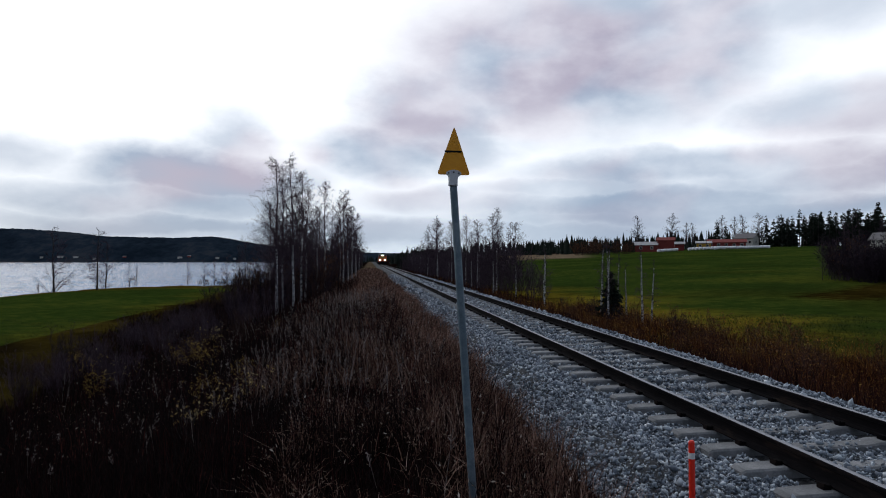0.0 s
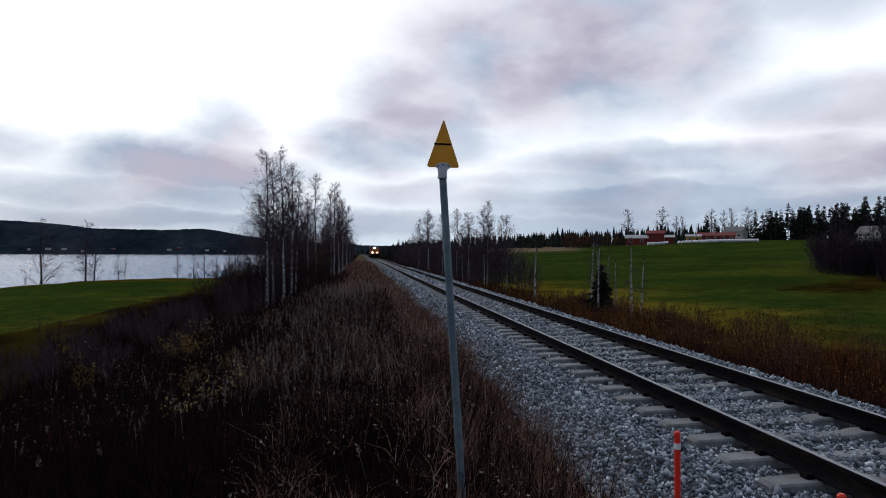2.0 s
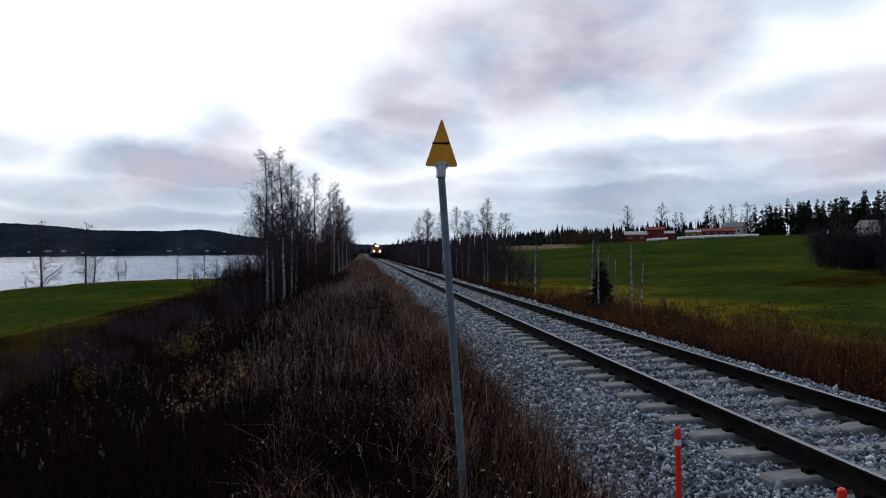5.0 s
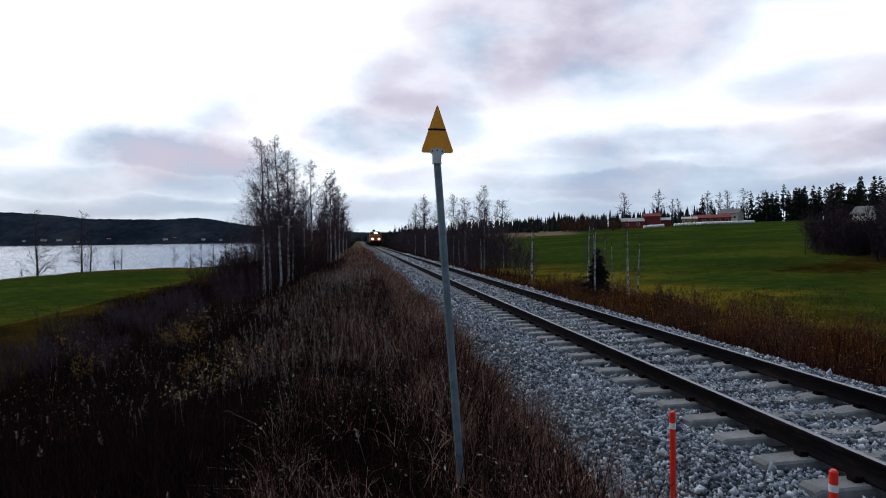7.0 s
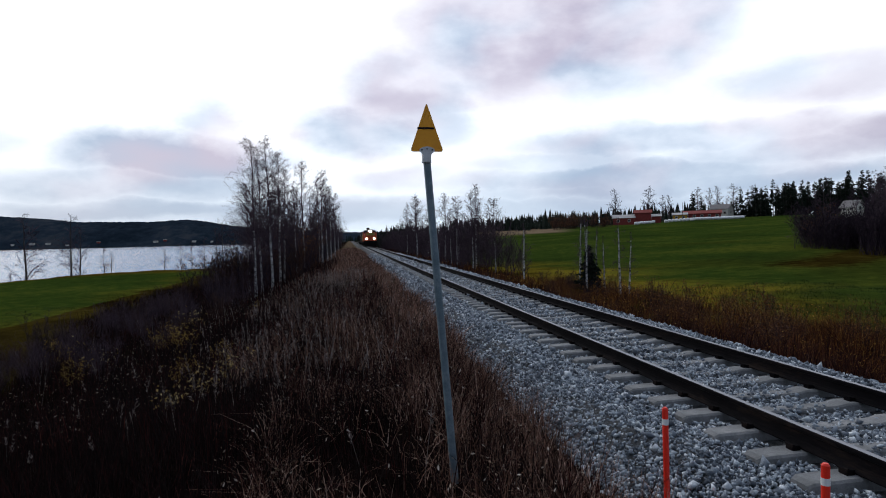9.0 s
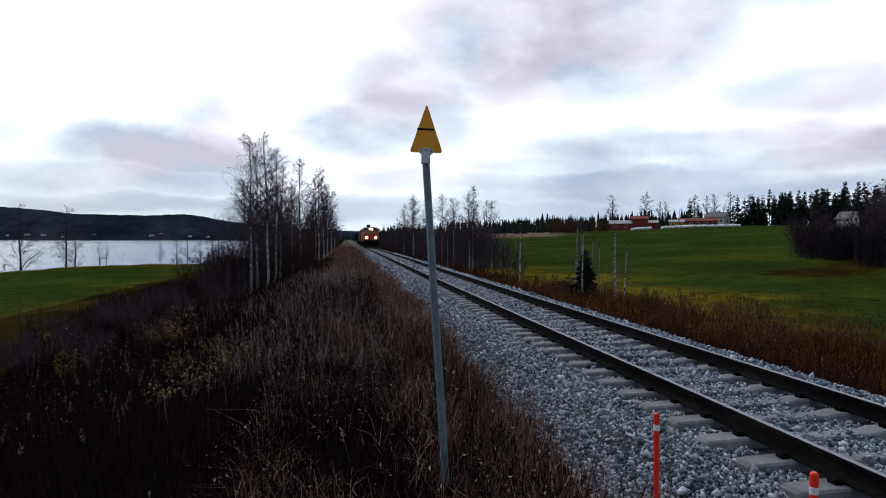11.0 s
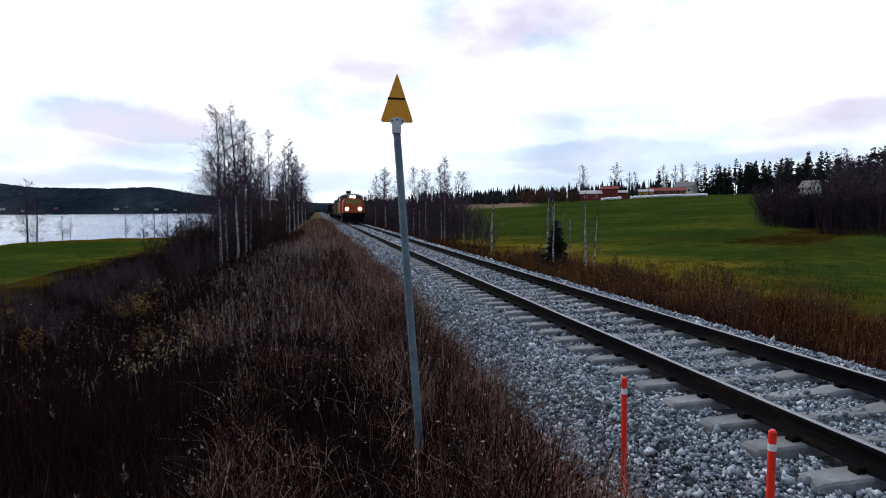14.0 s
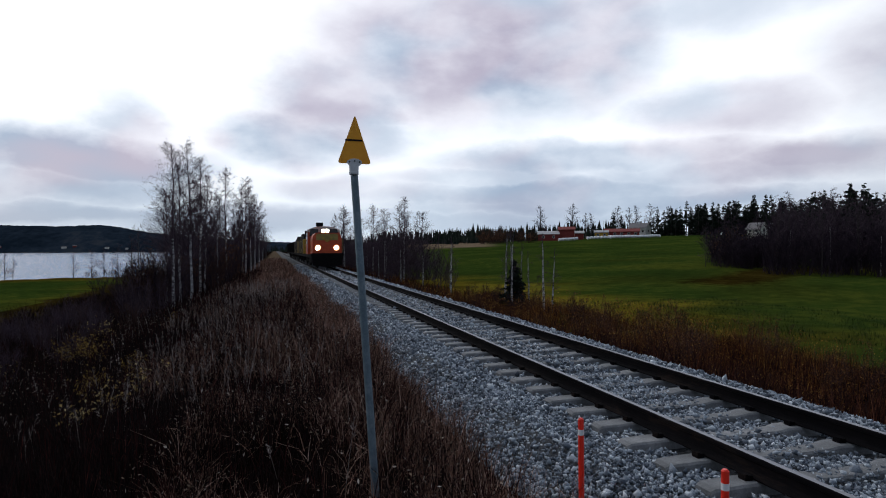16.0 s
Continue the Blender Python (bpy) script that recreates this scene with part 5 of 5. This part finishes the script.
# ---- train ----
START = 233.5


def wheelset(parent, y, r=0.5):
    bm = bmesh.new()
    for s in (-1, 1):
        cyl(bm, (s * 0.72, 0, 0), (s * 0.85, 0, 0), r, r * 0.97, 24)
        cyl(bm, (s * 0.85, 0, 0), (s * 0.90, 0, 0), r * 0.3, r * 0.25, 12)
    cyl(bm, (-0.75, 0, 0), (0.75, 0, 0), 0.085, seg=10)
    w = part("wheelset", bm, M["under"], parent, "grimy steel wheelset")
    w.location = (0, y, r)
    w["radius"] = r
    return w


def buffers(parent, y, s):
    for x in (-0.875, 0.875):
        bm = bmesh.new()
        cyl(bm, (x, y, 1.05), (x, y + s * 0.45, 1.05), 0.10, seg=14)
        cyl(bm, (x, y + s * 0.45, 1.05), (x, y + s * 0.52, 1.05), 0.24, 0.23, 20)
        part("buffer", bm, M["under"], parent, "round black buffer")


def locomotive():
    lo = tagged(new("locomotive"), "orange-red diesel locomotive with three lit headlamps pulling wagons", "locomotive")
    # frame and front apron
    bm = bmesh.new()
    box(bm, 0, 8.0, 1.12, 2.9, 15.4, 0.32, 0.03)
    box(bm, 0, 8.0, 0.72, 2.2, 4.2, 0.7, 0.08)
    part("underframe", bm, M["under"], lo)
    bm = bmesh.new()
    prism(bm, [(-1.35, 0.95), (1.35, 0.95), (1.30, 0.30), (0.5, 0.16), (-0.5, 0.16), (-1.30, 0.30)], 0.02, 0.16)
    part("snowplough", bm, M["under"], lo, "black snowplough blade under the front")
    bm = bmesh.new()
    box(bm, 0, 0.18, 1.12, 2.85, 0.22, 0.56, 0.04)
    part("buffer_beam", bm, M["under"], lo, "black buffer beam")
    buffers(lo, 0.1, -1)
    buffers(lo, 15.8, 1)
    bm = bmesh.new()
    box(bm, 0, -0.1, 1.02, 0.16, 0.42, 0.22, 0.03)
    cyl(bm, (0, -0.3, 1.0), (0, -0.34, 0.7), 0.05, seg=8)
    part("coupler", bm, M["under"], lo)
    # front bonnet
    bm = bmesh.new()
    out = [(-1.30, 1.38), (1.30, 1.38), (1.30, 2.65), (1.22, 3.0), (1.02, 3.22), (-1.02, 3.22), (-1.22, 3.0), (-1.30, 2.65)]
    prism(bm, out, 0.35, 4.2)
    part("nose", bm, M["loco_red"], lo, "orange-red nose with rounded shoulders")
    bm = bmesh.new()
    prism(bm, [(-0.98, 2.56), (0.98, 2.56), (0.98, 3.02), (0.86, 3.14), (-0.86, 3.14), (-0.98, 3.02)], 0.335, 0.36)
    part("nose_panel", bm, M["loco_panel"], lo, "dull ochre panel across the nose")
    bm = bmesh.new()
    for s in (-1, 1):
        box(bm, s * 0.22, 0.325, 2.62, 0.62, 0.02, 0.11, m=Matrix.Translation((s * 0.22, 0, 2.62)) @ Matrix.Rotation(radians(-s * 42), 4, "Y") @ Matrix.Translation((-s * 0.22, 0, -2.62)))
    part("chevron", bm, M["loco_yellow"], lo, "yellow chevron")
    for x in (-0.825, 0.825):
        bm = bmesh.new()
        cyl(bm, (x, 0.36, 1.88), (x, 0.25, 1.88), 0.25, 0.25, 24)
        hs = part("headlamp", bm, M["under"], lo, "round headlamp housing")
        bm = bmesh.new()
        cyl(bm, (x, 0.25, 1.88), (x, 0.235, 1.88), 0.20, 0.19, 24)
        part("lens", bm, M["lamp"], hs, "brightly lit lamp lens")
        # added ring, no real lamp part: stands in for the glow round the lens
        bm = bmesh.new()
        cyl(bm, (x, 0.252, 1.88), (x, 0.243, 1.88), 0.27, 0.26, 24)
        part("rim", bm, M["lamp_halo"], hs, "added orange ring imitating the lamp's warm glow")
    # cab with rounded roof
    bm = bmesh.new()
    roof = [(1.53 * math.cos(a), 3.42 + 0.50 * math.sin(a)) for a in np.linspace(0, math.pi, 13)]
    prism(bm, [(-1.53, 1.28), (1.53, 1.28)] + roof, 4.2, 7.0)
    part("cab", bm, M["loco_red"], lo, "orange-red cab")
    bm = bmesh.new()
    roof2 = [(1.57 * math.cos(a), 3.44 + 0.52 * math.sin(a)) for a in np.linspace(0, math.pi, 13)]
    prism(bm, roof2 + [(-1.57, 3.40), (1.57, 3.40)], 4.08, 7.1)
    part("cab_roof", bm, M["loco_grey"], lo, "pale grey curved cab roof")
    for x, w in ((-0.95, 0.85), (0.95, 0.85)):
        bm = bmesh.new()
        prism(bm, [(x - w / 2, 3.02), (x + w / 2, 3.02), (x + w / 2 * (0.75 if x > 0 else 1), 3.70), (x - w / 2 * (1 if x > 0 else 0.75), 3.70)], 4.06, 4.2)
        part("windscreen", bm, M["glass"], lo, "dark cab window")
    for s in (-1, 1):
        bm = bmesh.new()
        box(bm, s * 1.535, 4.9, 2.95, 0.03, 0.8, 0.75, 0.01)
        box(bm, s * 1.535, 6.1, 2.95, 0.03, 0.8, 0.75, 0.01)
        part("side_window", bm, M["glass"], lo, "dark cab window")
        bm = bmesh.new()
        box(bm, s * 1.54, 4.32, 2.55, 0.04, 0.2, 2.2, 0.01)
        box(bm, s * 1.54, 5.6, 2.42, 0.03, 2.5, 0.22, 0.01)
        part("corner_stripe", bm, M["loco_grey"], lo, "pale grey stripe")
        bm = bmesh.new()
        box(bm, s * 1.72, 4.15, 3.35, 0.16, 0.06, 0.34, 0.02)
        cyl(bm, (s * 1.55, 4.2, 3.45), (s * 1.75, 4.16, 3.45), 0.015, seg=6)
        part("mirror", bm, M["black"], lo)
        # handrails by the nose
        bm = bmesh.new()
        for z in (1.7, 2.5):
            cyl(bm, (s * 1.33, 0.5, z), (s * 1.43, 0.5, z), 0.016, seg=6)
        cyl(bm, (s * 1.43, 0.5, 1.5), (s * 1.43, 0.5, 2.7), 0.018, seg=6)
        part("handrail", bm, M["loco_yellow"], lo, "yellow handrail")
    bm = bmesh.new()
    box(bm, 0.12, 4.02, 3.52, 0.86, 0.24, 0.42, 0.08)
    top = part("top_lamp", bm, M["loco_grey"], lo, "twin upper headlamp in a grey housing")
    for x in (-0.06, 0.30):
        bm = bmesh.new()
        cyl(bm, (x, 3.9, 3.52), (x, 3.885, 3.52), 0.17, 0.16, 24)
        part("lens", bm, M["lamp"], top, "brightly lit lamp lens")
    bm = bmesh.new()
    box(bm, -0.38, 4.7, 4.16, 0.66, 0.7, 0.34, 0.06)
    box(bm, -0.38, 4.7, 3.95, 0.46, 0.5, 0.3, 0.02)
    part("horn_box", bm, M["black"], lo, "black box on the cab roof")
    # long rear bonnet
    bm = bmesh.new()
    out = [(-1.15, 1.28), (1.15, 1.28), (1.15, 2.95), (0.95, 3.25), (-0.95, 3.25), (-1.15, 2.95)]
    prism(bm, out, 7.0, 15.2)
    bonnet = part("rear_bonnet", bm, M["loco_red"], lo, "long orange-red engine bonnet")
    for i in range(6):
        for s in (-1, 1):
            bm = bmesh.new()
            box(bm, s * 1.16, 7.8 + i * 1.3, 2.2, 0.04, 1.1, 1.2, 0.01)
            part("louvre_door", bm, M["loco_grey"] if i % 3 == 0 else M["loco_red"], bonnet)
    bm = bmesh.new()
    for y in (8.5, 11.0, 13.5):
        cyl(bm, (0, y, 3.2), (0, y, 3.5), 0.5, 0.45, 18)
    part("roof_fan", bm, M["under"], bonnet, "dark roof fans")
    for s in (-1, 1):
        bm = bmesh.new()
        for y in np.arange(7.6, 15.3, 1.5):
            cyl(bm, (s * 1.42, y, 1.28), (s * 1.42, y, 2.25), 0.016, seg=6)
        cyl(bm, (s * 1.42, 7.6, 2.25), (s * 1.42, 15.3, 2.25), 0.018, seg=6)
        part("walkway_rail", bm, M["loco_yellow"], lo, "yellow walkway handrail")
    for y in (2.6, 12.9):
        bm = bmesh.new()
        for s in (-1, 1):
            box(bm, s * 1.05, y, 0.68, 0.16, 3.4, 0.34, 0.05)
        part("bogie", bm, M["under"], lo, "black bogie frame")
    for y in (1.5, 3.7, 11.8, 14.0):
        wheelset(lo, y, 0.5)
    return lo


def yellow_wagon():
    w = tagged(new("work_wagon"), "yellow railway work wagon with dark roof equipment", "wagon", "wagons of the train")
    bm = bmesh.new()
    box(bm, 0, 8.0, 1.1, 2.7, 15.2, 0.3, 0.03)
    part("underframe", bm, M["under"], w)
    bm = bmesh.new()
    box(bm, 0, 8.0, 2.1, 2.8, 14.6, 1.7, 0.1)
    body = part("body", bm, M["loco_yellow"], w, "warning-yellow steel body")
    for i in range(9):
        for s in (-1, 1):
            bm = bmesh.new()
            box(bm, s * 1.41, 1.4 + i * 1.65, 2.1, 0.07, 0.16, 1.65, 0.01)
            part("rib", bm, M["dark_wagon"], body)
    for i in (1, 4, 6):
        for s in (-1, 1):
            bm = bmesh.new()
            box(bm, s * 1.405, 2.2 + i * 1.65, 2.3, 0.05, 1.2, 0.9, 0.01)
            part("window", bm, M["glass"], body)
    bm = bmesh.new()
    box(bm, 0.0, 8.0, 3.15, 2.5, 13.6, 0.5, 0.12)
    box(bm, 0.1, 3.0, 3.55, 1.6, 2.2, 0.5, 0.1)
    box(bm, -0.3, 9.0, 3.5, 1.8, 4.0, 0.42, 0.1)
    part("roof_equipment", bm, M["under"], w, "dark roof equipment")
    buffers(w, 0.3, -1)
    buffers(w, 15.7, 1)
    for y in (2.0, 4.0, 12.0, 14.0):
        wheelset(w, y, 0.46)
    return w


def dark_wagon():
    w = tagged(new("goods_wagon"), "dark brown open goods wagon with ribbed sides", "wagon", "wagons of the train")
    bm = bmesh.new()
    box(bm, 0, 7.0, 1.1, 2.7, 13.2, 0.3, 0.03)
    part("underframe", bm, M["under"], w)
    for s in (-1, 1):
        bm = bmesh.new()
        box(bm, s * 1.38, 7.0, 2.15, 0.08, 12.8, 1.8, 0.02)
        side = part("side_wall", bm, M["dark_wagon"], w)
        for i in range(9):
            bm = bmesh.new()
            box(bm, s * 1.45, 1.0 + i * 1.5, 2.15, 0.08, 0.12, 1.85, 0.01)
            part("rib", bm, M["under"], side)
    for y in (0.6, 13.4):
        bm = bmesh.new()
        box(bm, 0, y, 2.15, 2.8, 0.08, 1.8, 0.02)
        part("end_wall", bm, M["dark_wagon"], w)
    bm = bmesh.new()
    for i in range(6):
        cyl(bm, (-1.1 + i * 0.44, 1.0, 2.95 + 0.1 * (i % 2)), (-1.1 + i * 0.44, 13.0, 3.0), 0.2, 0.16, 10)
    part("load", bm, M["dark_wagon"], w, "dark timber load")
    buffers(w, 0.3, -1)
    buffers(w, 13.7, 1)
    for y in (1.8, 3.6, 10.4, 12.2):
        wheelset(w, y, 0.46)
    return w


TRAIN = []


def build_train():
    TRAIN.append((locomotive(), 0.0))
    y = 16.6
    first = yellow_wagon()
    TRAIN.append((first, y))
    TRAIN.append((copy_thing(first, pose(TRACK_X, START + y + 16.6, 0)), y + 16.6))
    y += 33.2
    dark = dark_wagon()
    TRAIN.append((dark, y))
    for i in range(1, 4):
        TRAIN.append((copy_thing(dark, pose(TRACK_X, START + y + i * 14.6, 0)), y + i * 14.6))


build_train()


def run(t):
    """Metres covered by the train after t seconds, gathering speed slowly."""
    return 9.75 * t + 0.078 * t * t


def motions():
    for thing, offset in TRAIN:
        walk(thing, [(t / 2, pose(TRACK_X, START + offset - run(t / 2), 0)) for t in range(33)])
        for w in [c for c in thing.children if c.name.startswith("wheelset")]:
            r = w["radius"]
            place = w.location.copy()
            walk(w, [(k / 30, pose(*place, math.degrees(run(k / 30) / r) % 360)) for k in range(481)])


motions()
